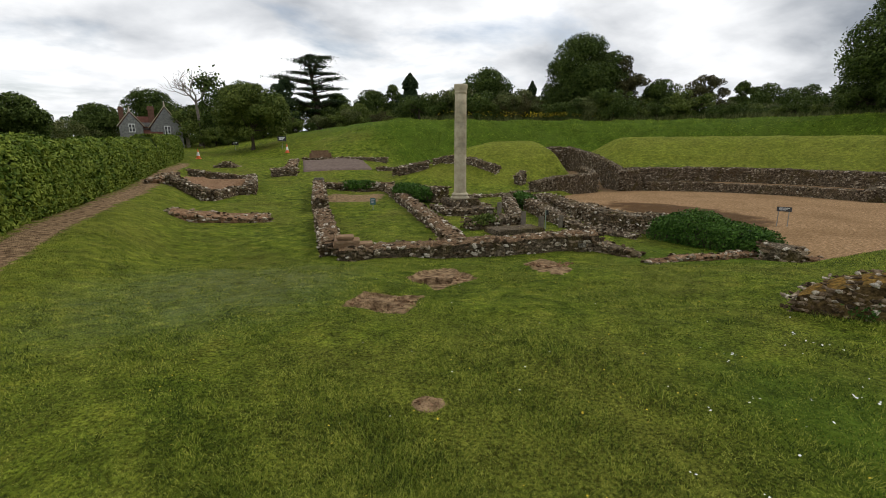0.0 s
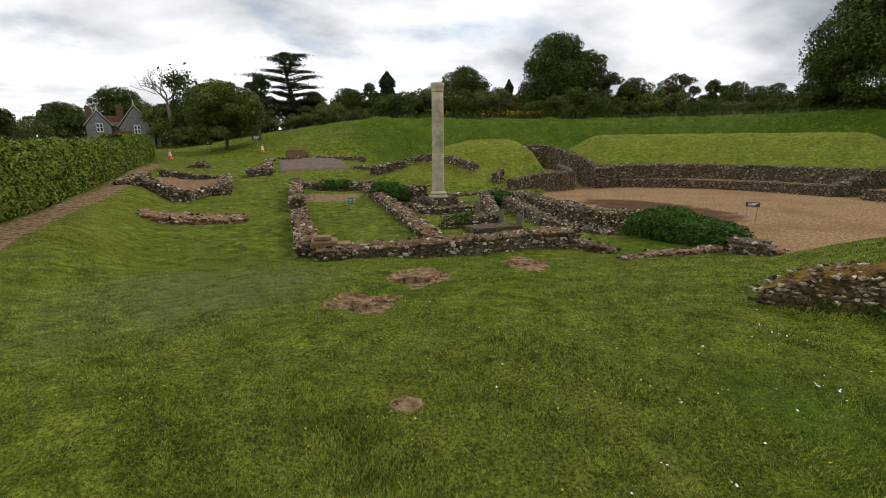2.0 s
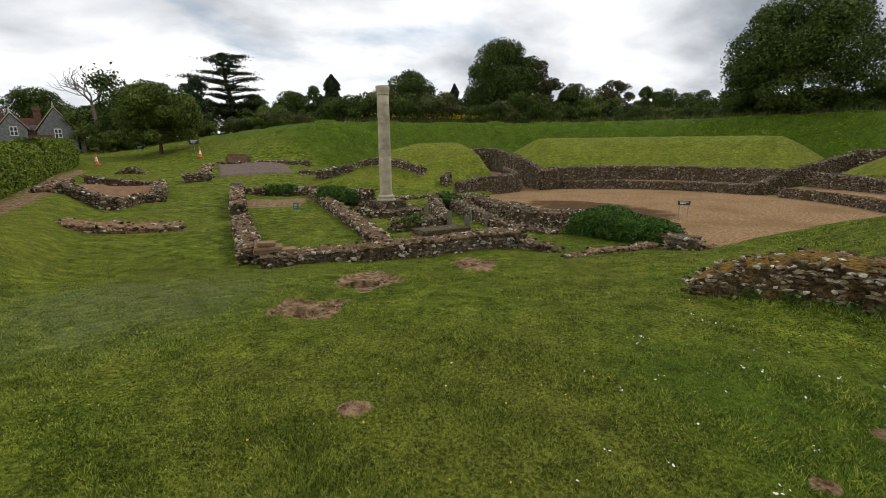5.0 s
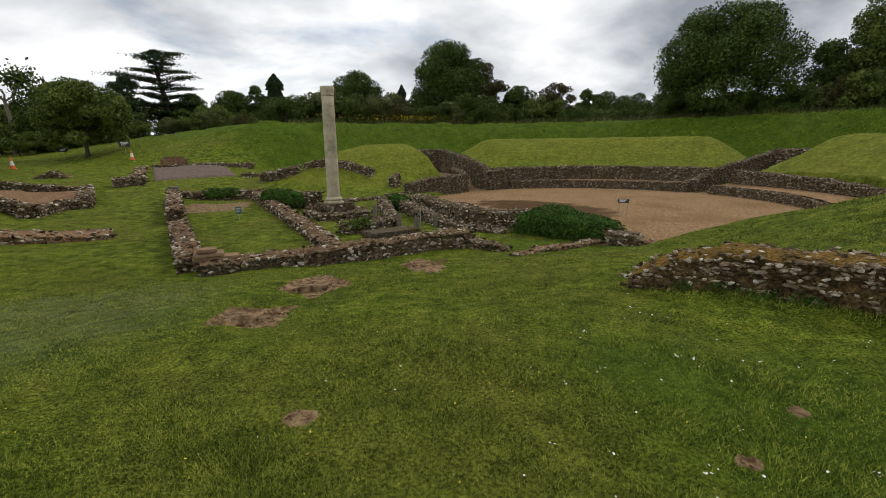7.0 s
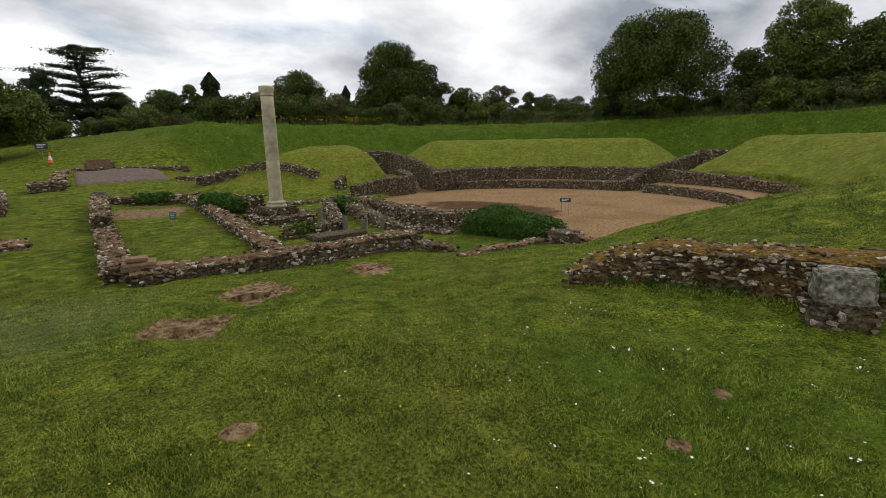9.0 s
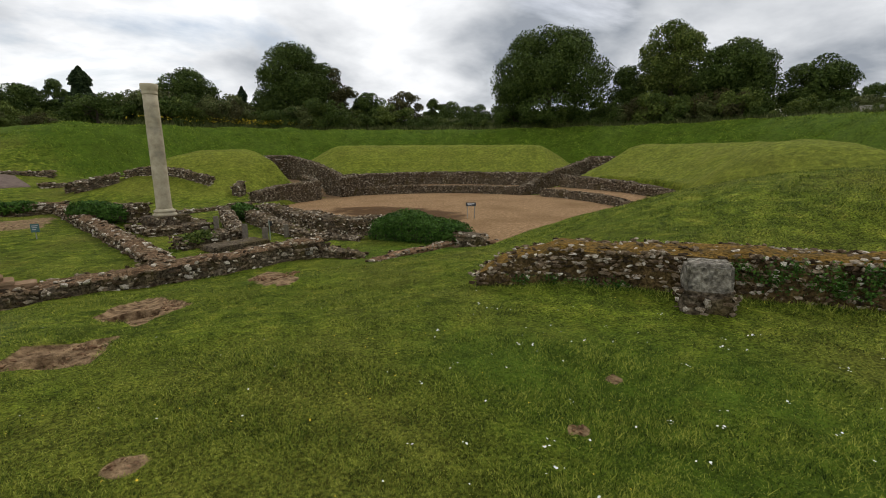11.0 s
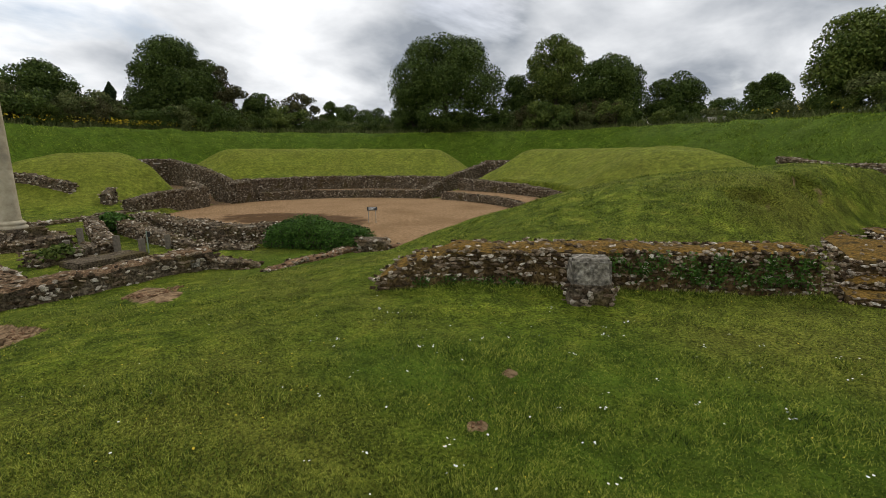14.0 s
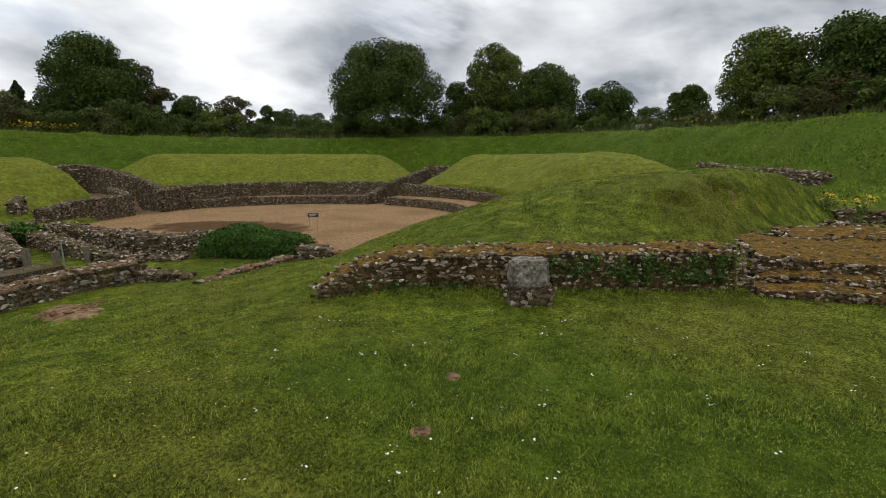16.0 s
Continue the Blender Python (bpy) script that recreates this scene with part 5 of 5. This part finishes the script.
# ---- trees ----
OAK = "broad dark green deciduous tree in full leaf"
TREES = [  # az, distance, elevation of the top, width, leaf, leaves, trunk share, label
    (44.3, 64, 13.0, 15.2, M_oak, 19000, 0.05, "great rounded dark green chestnut tree"),
    (15.0, 70, 11.6, 9.6, M_oak, 11000, 0.06, OAK), (17.6, 72, 9.9, 7.6, M_oak, 6500, 0.05, OAK), (20.1, 71, 9.3, 5.4, M_twig, 3200, 0.08, "tall thin tree with brownish sparse leaf"), (12.0, 74, 6.8, 6.0, M_oak, 4200, 0.03, OAK),
    (57.0, 66, 12.8, 8.0, M_lightleaf, 6800, 0.06, "tall open-crowned paler green tree"), (53.3, 69, 9.4, 6.4, M_oak, 5000, 0.04, OAK), (62.8, 63, 10.6, 8.2, M_oak, 9000, 0.03, OAK), (59.2, 70, 8.3, 7.0, M_oak, 5000, 0.03, OAK),
    (69.4, 66, 8.3, 7.2, M_oak, 6500, 0.03, OAK), (77.5, 66, 7.5, 5.6, M_oak, 4800, 0.03, OAK), (74.0, 120, 5.9, 8.0, M_oak, 2500, 0.03, OAK), (80.8, 100, 5.2, 5.5, M_oak, 2000, 0.03, OAK),
    (84.2, 52, 12.2, 7.6, M_lightleaf, 9500, 0.03, "tall rounded mid green oak tree"), (91.0, 50, 12.4, 8.4, M_oak, 9500, 0.05, OAK), (90.1, 46, 7.8, 3.4, M_twig, 2200, 0.03, "small brown thin-leaved tree"), (99, 50, 13.0, 12.0, M_oak, 6000, 0.05, OAK),
    (4.6, 72, 8.6, 7.8, M_oak, 7500, 0.04, OAK), (9.2, 76, 5.5, 5.2, M_lightleaf, 2800, 0.03, "rounded paler green leafy tree"), (23.6, 74, 6.7, 5.8, M_oak, 4500, 0.03, OAK), (27.6, 69, 7.0, 5.6, M_twig, 2800, 0.04, "twiggy half-bare hawthorn tree"),
    (31.0, 86, 6.2, 3.8, M_oak, 2200, 0.04, OAK), (32.8, 98, 5.9, 6.2, M_oak, 3000, 0.03, OAK), (35.8, 98, 5.6, 7.4, M_oak, 3500, 0.03, OAK), (38.8, 100, 5.2, 8.0, M_oak, 3000, 0.03, OAK),
    (-22.1, 59, 6.6, 8.2, M_lightleaf, 10000, 0.14, "rounded olive green tree on a stout trunk"), (-25.2, 74, 5.9, 5.6, M_oak, 3800, 0.03, OAK), (-26.6, 84, 4.5, 7.0, M_oak, 3800, 0.03, OAK), (-18.5, 84, 7.2, 5.2, M_cedar, 4500, 0.03, "dark evergreen tree behind the field"),
    (-12.6, 88, 5.7, 6.4, M_oak, 4500, 0.03, OAK), (-10.8, 76, 4.7, 5.2, M_lightleaf, 3800, 0.03, "rounded paler green leafy tree"), (-8.9, 90, 6.2, 6.8, M_oak, 4500, 0.03, OAK), (-6.2, 92, 6.7, 4.4, M_oak, 3500, 0.03, OAK),
    (-1.0, 88, 4.9, 6.0, M_oak, 3800, 0.03, OAK), (-31.6, 104, 5.6, 9.8, M_oak, 5500, 0.03, OAK), (-36.1, 84, 4.2, 6.2, M_oak, 3800, 0.03, OAK), (-28.8, 95, 4.2, 8.0, M_oak, 3200, 0.03, OAK), (-41.9, 62, 4.5, 5.6, M_oak, 4500, 0.03, OAK), (-39.0, 100, 2.7, 14, M_oak, 3000, 0.02, OAK), (-47, 60, 5.5, 10, M_oak, 3000, 0.03, OAK)]
for az, dist, el, wid, mat, cnt, share, label in TREES:
    tx, ty = polar(az, dist)
    sparse = mat == M_twig
    tree("tree", tx, ty, top_at(dist, el), wid, label, mat, int(cnt * (2.6 if sparse else 4.2)), leaf=0.135 + 0.0012 * dist, trunk_share=share, lobes=int(34 + cnt / 260), squash=0.75 if sparse else 1.0)


def spire(x, y, top, wid, label, cnt):
    """A narrow evergreen: leaves in drooping whorls round a straight trunk."""
    z0 = H(x, y)
    h = top - z0
    root = thing("conifer_tree", pose(x, y, z0), label, "tree")
    part("trunk", tube(bmesh.new(), [(0, 0, 0), (0, 0, h * 0.5), (0, 0, h)], [h * 0.02, h * 0.013, 0.02], 8), M_bark, root)
    t_ = rng.random(cnt) ** 0.9
    tier = np.floor(t_ * 16) / 16
    rad = wid / 2 * np.clip((1 - t_) * 1.7, 0, 1) ** 0.6 * (0.5 + 0.5 * np.sin(tier * 91) ** 2)
    a = rng.uniform(0, 2 * np.pi, cnt)
    q = rad * rng.uniform(0.55, 1.05, cnt)
    p = np.stack([q * np.cos(a), q * np.sin(a), h * (0.04 + 0.96 * t_) - 0.12 * q], -1)
    part("crown", leaf_mesh("crown", p, 0.26, M_cedar), None, root)


spire(*polar(-4.3, 85), top_at(85, 8.0), 5.8, "tall narrow dark green conifer", 12000)
spire(*polar(9.8, 80), top_at(80, 7.0), 3.0, "pointed dark green pine tree", 5000)
spire(*polar(-46.0, 55), top_at(55, 6.3), 5, "dark pointed evergreen tree", 8000)

# cedar with level tiers
cx0, cy0 = polar(-15.2, 86)
cz0 = H(cx0, cy0)
ch_ = top_at(86, 9.6) - cz0
cedar = thing("cedar_tree", pose(cx0, cy0, cz0), "old cedar with flat layered branches", "tree")
part("trunk", tube(bmesh.new(), [(0.5, 0, 0), (0.4, 0, ch_ * 0.4), (-0.4, 0, ch_ * 0.75), (-0.6, 0, ch_)], [0.55, 0.42, 0.22, 0.05], 10), M_bark, cedar, smooth=True)
limb, pads, pad_n = bmesh.new(), [], []
for k in range(24):
    f = 0.25 + 0.73 * (math.floor(k / 3) / 7.2)
    reach = float(np.interp(f, [0.25, 0.45, 0.7, 0.86, 1.0], [3.8, 4.8, 5.5, 4.4, 2.2])) * rng.uniform(0.6, 1.12)
    a = k * 2.4 + rng.uniform(-0.4, 0.4)
    end = (reach * math.cos(a), reach * math.sin(a), ch_ * f + reach * 0.14)
    tube(limb, [(0, 0, ch_ * f - 0.5), (end[0] * 0.5, end[1] * 0.5, ch_ * f), end], [0.14, 0.1, 0.03], 6)
    m_ = int(520 * (0.5 + reach / 5))
    u_ = rng.random((m_, 1)) ** 0.6
    pads.append(np.array([0, 0, ch_ * f]) + u_ * (np.array(end) - [0, 0, ch_ * f]) + rng.normal(0, 1, (m_, 3)) * np.array([0.62, 0.62, 0.06]) * (0.5 + 0.2 * reach))
part("limb", limb, M_bark, cedar)
part("crown", leaf_mesh("crown", np.concatenate(pads), 0.24, M_cedar, flat=0.7), None, cedar)

# dead tree
dx0, dy0 = polar(-27.3, 79)
dz0 = H(dx0, dy0)
dead = thing("dead_tree", pose(dx0, dy0, dz0), "half-dead bare tree with twisted pale branches", "tree")
dh = top_at(79, 7.6) - dz0
bm = bmesh.new()
tube(bm, [(0, 0, 0), (0.2, 0, dh * 0.3), (-0.1, 0.1, dh * 0.6)], [0.3, 0.24, 0.17], 8)
part("trunk", bm, M_deadwood, dead)
bm = bmesh.new()


def branch(p, dirv, length, r, depth):
    mid_ = p + dirv * length * 0.5 + Vector(rng.normal(0, 0.08 * length, 3))
    end = p + dirv * length + Vector(rng.normal(0, 0.1 * length, 3))
    tube(bm, [p, mid_, end], [r, r * 0.75, r * 0.5], 5)
    if depth:
        for _ in range(3):
            nd_ = (dirv + Vector(rng.normal(0, 0.55, 3)) + Vector((0, 0, 0.1))).normalized()
            branch(end if rng.random() < 0.6 else mid_, nd_, length * rng.uniform(0.55, 0.8), r * 0.55, depth - 1)


for k in range(5):
    a = k * 1.3
    branch(Vector((-0.1, 0.1, dh * 0.58)), Vector((math.cos(a) * 0.8, math.sin(a) * 0.8, 0.75)).normalized(), dh * 0.2, 0.13, 3)
part("branches", bm, M_deadwood, dead)
pp_ = rng.normal(0, 1, (500, 3)) * np.array([0.9, 0.9, 0.7]) + np.array([1.8, 0, dh * 0.82])
part("crown", leaf_mesh("crown", pp_, 0.4, M_oak), None, dead)

# ---- thicket along the far bank and behind the field ----
shrubs = []
for k, (mat, lab) in enumerate(((M_oak, "dense dark green leafy bush"), (M_lightleaf, "leafy mid green rounded bush"), (M_oak, "dark green tangled bramble thicket"), (M_twig, "brownish dry half-bare thorn bush"), (M_weed, "olive green rough scrub bush"))):
    shrubs.append(tree("shrub", 300 + 20 * k, 300, 4.0 + 0.0, 5.5, lab, mat, 4600 if mat != M_twig else 3200, leaf=0.19, trunk_share=0.0, lobes=22, base=0.0, category="bush", group="bushes of the thicket"))
spots = []
for az in np.arange(-3, 106, 1.55):
    spots.append((az + rng.uniform(-0.5, 0.5), None, rng.uniform(0.75, 1.15) * (0.55 if 28 < az < 40 else 0.95) * (0.6 if 64 < az < 84 else 1)))
    if az < 66:
        spots.append((az + rng.uniform(-0.7, 0.7), 9.0, rng.uniform(0.9, 1.35) * (0.7 if 26 < az < 41 else 1)))
for az in np.arange(-50, -4, 1.9):
    spots.append((az, 84.0 + rng.uniform(-6, 8), rng.uniform(0.8, 1.5) * (1.2 if az > -28 else 0.8)))
for az in np.arange(-27, -5, 1.2):
    spots.append((az, 73.0 + rng.uniform(-2, 3), rng.uniform(0.55, 0.8)))
for i, (az, dist, sc) in enumerate(spots):
    if dist is None or dist < 20:
        u_ = np.array(polar(az, 1.0))
        b_ = u_[0] * CX + u_[1] * CY
        dist = b_ + math.sqrt(b_ * b_ - (CX ** 2 + CY ** 2) + (39.5 + (dist or 0)) ** 2) + rng.uniform(-0.5, 1.2)
    x, y = polar(az, dist)
    kind_ = rng.choice(5, p=[0.20, 0.30, 0.18, 0.10, 0.22])
    m_ = pose(x, y, H(x, y) - 0.2, 0, 0, rng.uniform(0, 360))
    if i < 5:
        shrubs[i].matrix_world = m_
    else:
        c_ = copy_thing(shrubs[kind_], m_)
        c_.scale = (sc, sc, sc * rng.uniform(0.75, 1.1))

# ---- grass, weeds and flowers ----
def blades(name, label, P, hgt, wid, mat, lean=0.5, category="grass"):
    """Narrow upright triangles."""
    n = len(P)
    a, b = rng.uniform(0, 2 * np.pi, n), rng.uniform(0, 2 * np.pi, n)
    l_ = rng.uniform(0.1, lean, n) * hgt
    side = np.stack([np.cos(a), np.sin(a), np.zeros(n)], -1) * (wid / 2)[:, None]
    tip = P + np.stack([np.cos(b) * l_, np.sin(b) * l_, hgt], -1)
    v = np.stack([P - side, P + side, tip], 1).reshape(-1, 3)
    ob = part(name, mesh_np(name, v, np.arange(n * 3).reshape(n, 3), mat), None)
    return tagged(ob, label, category, kind="stuff")


def keep_grass(x, y):
    r = np.hypot(x - CX, y - CY)
    st = np.interp(y, [8, 10, 11.4, 14.2, 17, 22, 27.6, 30.4], [10.5, 9.2, 8.2, 6.6, 5.3, 4.9, 6.3, 9.0])
    ok = ~((r < 10.6) & (x > st - 0.3) & (height(x, y) < 0.15))
    d = 0.772 * x + 0.635 * y - 5.93
    s = 0.635 * x - 0.772 * y
    ok &= ~((d > -0.03) & (d < 0.72) & (s > -1.35) & (s < 4.1))
    ok &= ~((s > 3.9) & (0.957 * (x - 6.95) + 0.29 * (y - 0.75) > -0.05) & (0.957 * (x - 6.95) + 0.29 * (y - 0.75) < 4.2) & (0.29 * (x - 6.95) - 0.957 * (y - 0.75) > 0.15 + 0.35 * np.maximum(0, 0.957 * (x - 6.95) + 0.29 * (y - 0.75) - 2.2)))
    for sx, sy, sl in ((9.0, 2.0, 0.45), (10.4, 1.46, 0.32)):
        uu, vv = (x - sx) * 0.635 - (y - sy) * 0.772, (x - sx) * 0.772 + (y - sy) * 0.635
        ok &= ~((np.abs(uu) < sl * 0.85) & (vv > -0.25) & (vv < 0.1))
    for px, py, pr in PATCH:
        ok &= np.hypot(x - px, (y - py) * 1.15) > pr * rng.uniform(0.75, 1.15, x.shape)
    for quad in DUG:
        ok &= inside(x, y, quad) < rng.uniform(-0.06, 0.05, x.shape)
    ok &= np.abs(x - hedge_x(y) - 0.95 - 0.15 * np.sin(y * 0.4)) > 0.38
    return ok & (x > hedge_x(y))


N = 760000
dist_ = 1.6 * np.exp(rng.random(N) ** 1.15 * math.log(17 / 1.6))
az_ = np.radians(rng.uniform(-52, 104, N))
bx_, by_ = dist_ * np.sin(az_), dist_ * np.cos(az_)
ok = keep_grass(bx_, by_)
bx_, by_, dist_ = bx_[ok], by_[ok], dist_[ok]
patchy = 0.65 + 0.35 * np.sin(bx_ * 1.9 + 0.6 * np.sin(by_ * 2.3)) * np.cos(by_ * 1.6 + 0.8 * np.sin(bx_ * 1.1)) + 0.25 * np.sin(bx_ * 5.3 + by_ * 4.1)
hg = rng.uniform(0.012, 0.040, len(bx_)) * patchy.clip(0.5, 1.4) * ss(17.5, 12, dist_).clip(0.3)
blades("grass", "short mown meadow grass", np.stack([bx_, by_, height(bx_, by_) - 0.004], -1), hg, 0.0040 * (0.65 + dist_ / 5.5), M_blade, 1.6)

# coarser grass on the field, the mounds and the bank
N2 = 90000
d2 = 7 * np.exp(rng.random(N2) * math.log(45 / 7))
a2 = np.radians(rng.uniform(-48, 100, N2))
x2, y2 = d2 * np.sin(a2), d2 * np.cos(a2)
ok = keep_grass(x2, y2) & (np.hypot(x2 - CX, y2 - CY) < 25)
x2, y2, d2 = x2[ok], y2[ok], d2[ok]
blades("field_grass", "mown grass of field and mounds", np.stack([x2, y2, height(x2, y2) - 0.01], -1), rng.uniform(0.012, 0.040, len(x2)), 0.004 + 0.0010 * d2, M_blade, 1.6)
N3 = 150000
a3, r3 = np.radians(rng.uniform(-75, 128, N3)), rng.uniform(22, 37.5, N3)
x3, y3 = CX + r3 * np.cos(a3), CY + r3 * np.sin(a3)
clumpy = np.sin(x3 * 1.3 + np.sin(y3 * 0.9)) * np.cos(y3 * 1.1 + np.sin(x3 * 0.7)) + rng.normal(0, 0.5, N3) > -0.1
x3, y3 = x3[clumpy], y3[clumpy]
blades("bank_grass", "longer lush grass on the outer bank", np.stack([x3, y3, height(x3, y3) - 0.03], -1), rng.uniform(0.06, 0.18, len(x3)), rng.uniform(0.035, 0.085, len(x3)), M_bank, 1.6)

# longer tufts by the walls, on the mound and scattered
tx_, ty_ = [], []
for k in range(420):
    mode = rng.random()
    if mode < 0.35:
        s_ = rng.uniform(-1.2, 5.5)
        d_ = rng.uniform(-0.14, -0.02)
        x, y = 0.635 * s_ + 0.772 * (5.93 + d_), -0.772 * s_ + 0.635 * (5.93 + d_)
    elif mode < 0.7:
        s_, d_ = rng.uniform(-1, 4.5), rng.uniform(0.8, 5)
        x, y = 0.635 * s_ + 0.772 * (5.93 + d_), -0.772 * s_ + 0.635 * (5.93 + d_)
    else:
        a_, q_ = math.radians(rng.uniform(-45, 95)), rng.uniform(2.2, 14)
        x, y = q_ * math.sin(a_), q_ * math.cos(a_)
    m_ = rng.integers(15, 45)
    tx_.append(x + rng.normal(0, 0.05, m_))
    ty_.append(y + rng.normal(0, 0.05, m_))
for sx, sy in ((9.08, 2.06), (10.48, 1.52)):
    k_ = rng.uniform(-0.45, 0.45, 500)
    tx_.append(sx + 0.635 * k_ + rng.normal(0.03, 0.03, 500))
    ty_.append(sy - 0.772 * k_ + rng.normal(0.03, 0.03, 500))
tx_, ty_ = np.concatenate(tx_), np.concatenate(ty_)
ok = keep_grass(tx_, ty_)
tx_, ty_ = tx_[ok], ty_[ok]
blades("grass_tufts", "longer tufts of rough grass", np.stack([tx_, ty_, height(tx_, ty_) - 0.005], -1), rng.uniform(0.035, 0.085, len(tx_)), np.full(len(tx_), 0.006), M_blade, 1.2)

# ferns and weeds growing out of the near wall
fp = []
for k in range(95):
    s_ = rng.uniform(1.45, 3.9) if k < 75 else rng.uniform(-1.0, 0.6)
    z_ = rng.uniform(1.48, 1.78) if k < 75 else 1.42
    c_ = np.array([0.635 * s_ + 0.772 * 5.90, -0.772 * s_ + 0.635 * 5.90, z_])
    fp.append(c_ + rng.normal(0, 1, (36, 3)) * np.array([0.05, 0.05, 0.045]) - np.array([0.772, 0.635, 0]) * rng.uniform(0, 0.07, (36, 1)))
tagged(part("wall_weeds", leaf_mesh("wall_weeds", np.concatenate(fp), 0.032, M_ivy, tri=True), None), "small ferns and weeds rooted in the flint wall", "weeds", kind="stuff")


def flowers(name, label, P, rad, mat, up=0.035):
    n = len(P)
    a = np.arange(7) / 7 * 2 * np.pi
    tilt = rng.normal(0, 0.3, (n, 2))
    ring = np.stack([np.cos(a), np.sin(a)], -1)[None] * rad[:, None, None]
    z = P[:, 2:3] + up + ring[:, :, 0] * tilt[:, :1] + ring[:, :, 1] * tilt[:, 1:]
    v = np.concatenate([P[:, None, :2] + ring, z[:, :, None]], -1)
    ob = part(name, mesh_np(name, v.reshape(-1, 3), np.arange(n * 7).reshape(n, 7), mat), None)
    return tagged(ob, label, "flowers", kind="stuff")


def scatter(n, az0, az1, d0, d1):
    a, q = np.radians(rng.uniform(az0, az1, n)), np.sqrt(rng.uniform(d0 ** 2, d1 ** 2, n))
    x, y = q * np.sin(a), q * np.cos(a)
    ok = keep_grass(x, y)
    x, y = x[ok], y[ok]
    return np.stack([x, y, height(x, y)], -1)


dp = np.concatenate([scatter(75, 30, 100, 1.9, 5.2), scatter(40, -15, 60, 2.0, 6.0), scatter(20, -30, 95, 4, 12)])
clump = dp[rng.integers(0, 60, 110)] + np.concatenate([rng.normal(0, 0.03, (110, 2)), np.zeros((110, 1))], -1)
dp = np.concatenate([dp, clump])
flowers("daisies", "scattered small white daisies and clover", dp, rng.uniform(0.004, 0.009, len(dp)), M_petal)
yp = np.concatenate([scatter(300, -40, 30, 1.8, 9.0), scatter(130, 20, 95, 2.2, 9)])
flowers("buttercups", "scattered small yellow buttercups", yp, rng.uniform(0.004, 0.007, len(yp)), M_yellow, 0.05)

# rough weeds and ragwort on the crest of the bank
n = 16000
a = np.radians(rng.uniform(-3, 104, n))
ux, uy = np.sin(a), np.cos(a)
bb = ux * CX + uy * CY
q = bb + np.sqrt(bb * bb - (CX ** 2 + CY ** 2) + (37.2 + rng.uniform(0, 2.6, n)) ** 2)
x, y = q * ux, q * uy
blades("rough_weeds", "tall rough weeds along the bank top", np.stack([x, y, height(x, y) - 0.05], -1), rng.uniform(0.2, 0.8, n), rng.uniform(0.08, 0.2, n), M_weed, 1.0, "weeds")
n = 530
cen = np.radians(np.concatenate([rng.normal(11, 2.6, 420), rng.normal(3, 2, 70), rng.normal(79, 2.0, 40)]))
ux, uy = np.sin(cen), np.cos(cen)
bb = ux * CX + uy * CY
q = bb + np.sqrt(bb * bb - (CX ** 2 + CY ** 2) + (37.8 + rng.uniform(0, 1.2, n)) ** 2)
x, y = q * ux, q * uy
tagged(part("ragwort", leaf_mesh("ragwort", np.stack([x, y, height(x, y) + rng.uniform(0.6, 1.15, n)], -1), 0.16, M_yellow), None), "yellow ragwort flowers along the bank top", "flowers", kind="stuff")

# ragwort plants rooted in the stepped footing
for px, py, pz in ((14.6, -0.10, 1.68), (12.55, -0.62, 1.72)):
    root = thing("ragwort_plant", pose(px, py, pz), "yellow flowering ragwort plant on the ruin", "plant", "ragwort plants")
    bm = bmesh.new()
    tips = []
    for k in range(7):
        e = Vector((rng.normal(0, 0.12), rng.normal(0, 0.12), rng.uniform(0.35, 0.6)))
        tube(bm, [(0, 0, 0), tuple(e * 0.5), tuple(e)], [0.008, 0.006, 0.004], 5)
        tips.append(np.array(e) + rng.normal(0, 1, (14, 3)) * np.array([0.05, 0.05, 0.02]))
    part("stem", bm, M_weed, root)
    part("leaves", leaf_mesh("leaves", rng.normal(0, 1, (80, 3)) * np.array([0.1, 0.1, 0.12]) + np.array([0, 0, 0.22]), 0.07, M_lightleaf), None, root, kind="stuff")
    part("flowers", leaf_mesh("flowers", np.concatenate(tips), 0.035, M_yellow, flat=0.7), None, root, "yellow flower heads", kind="stuff")
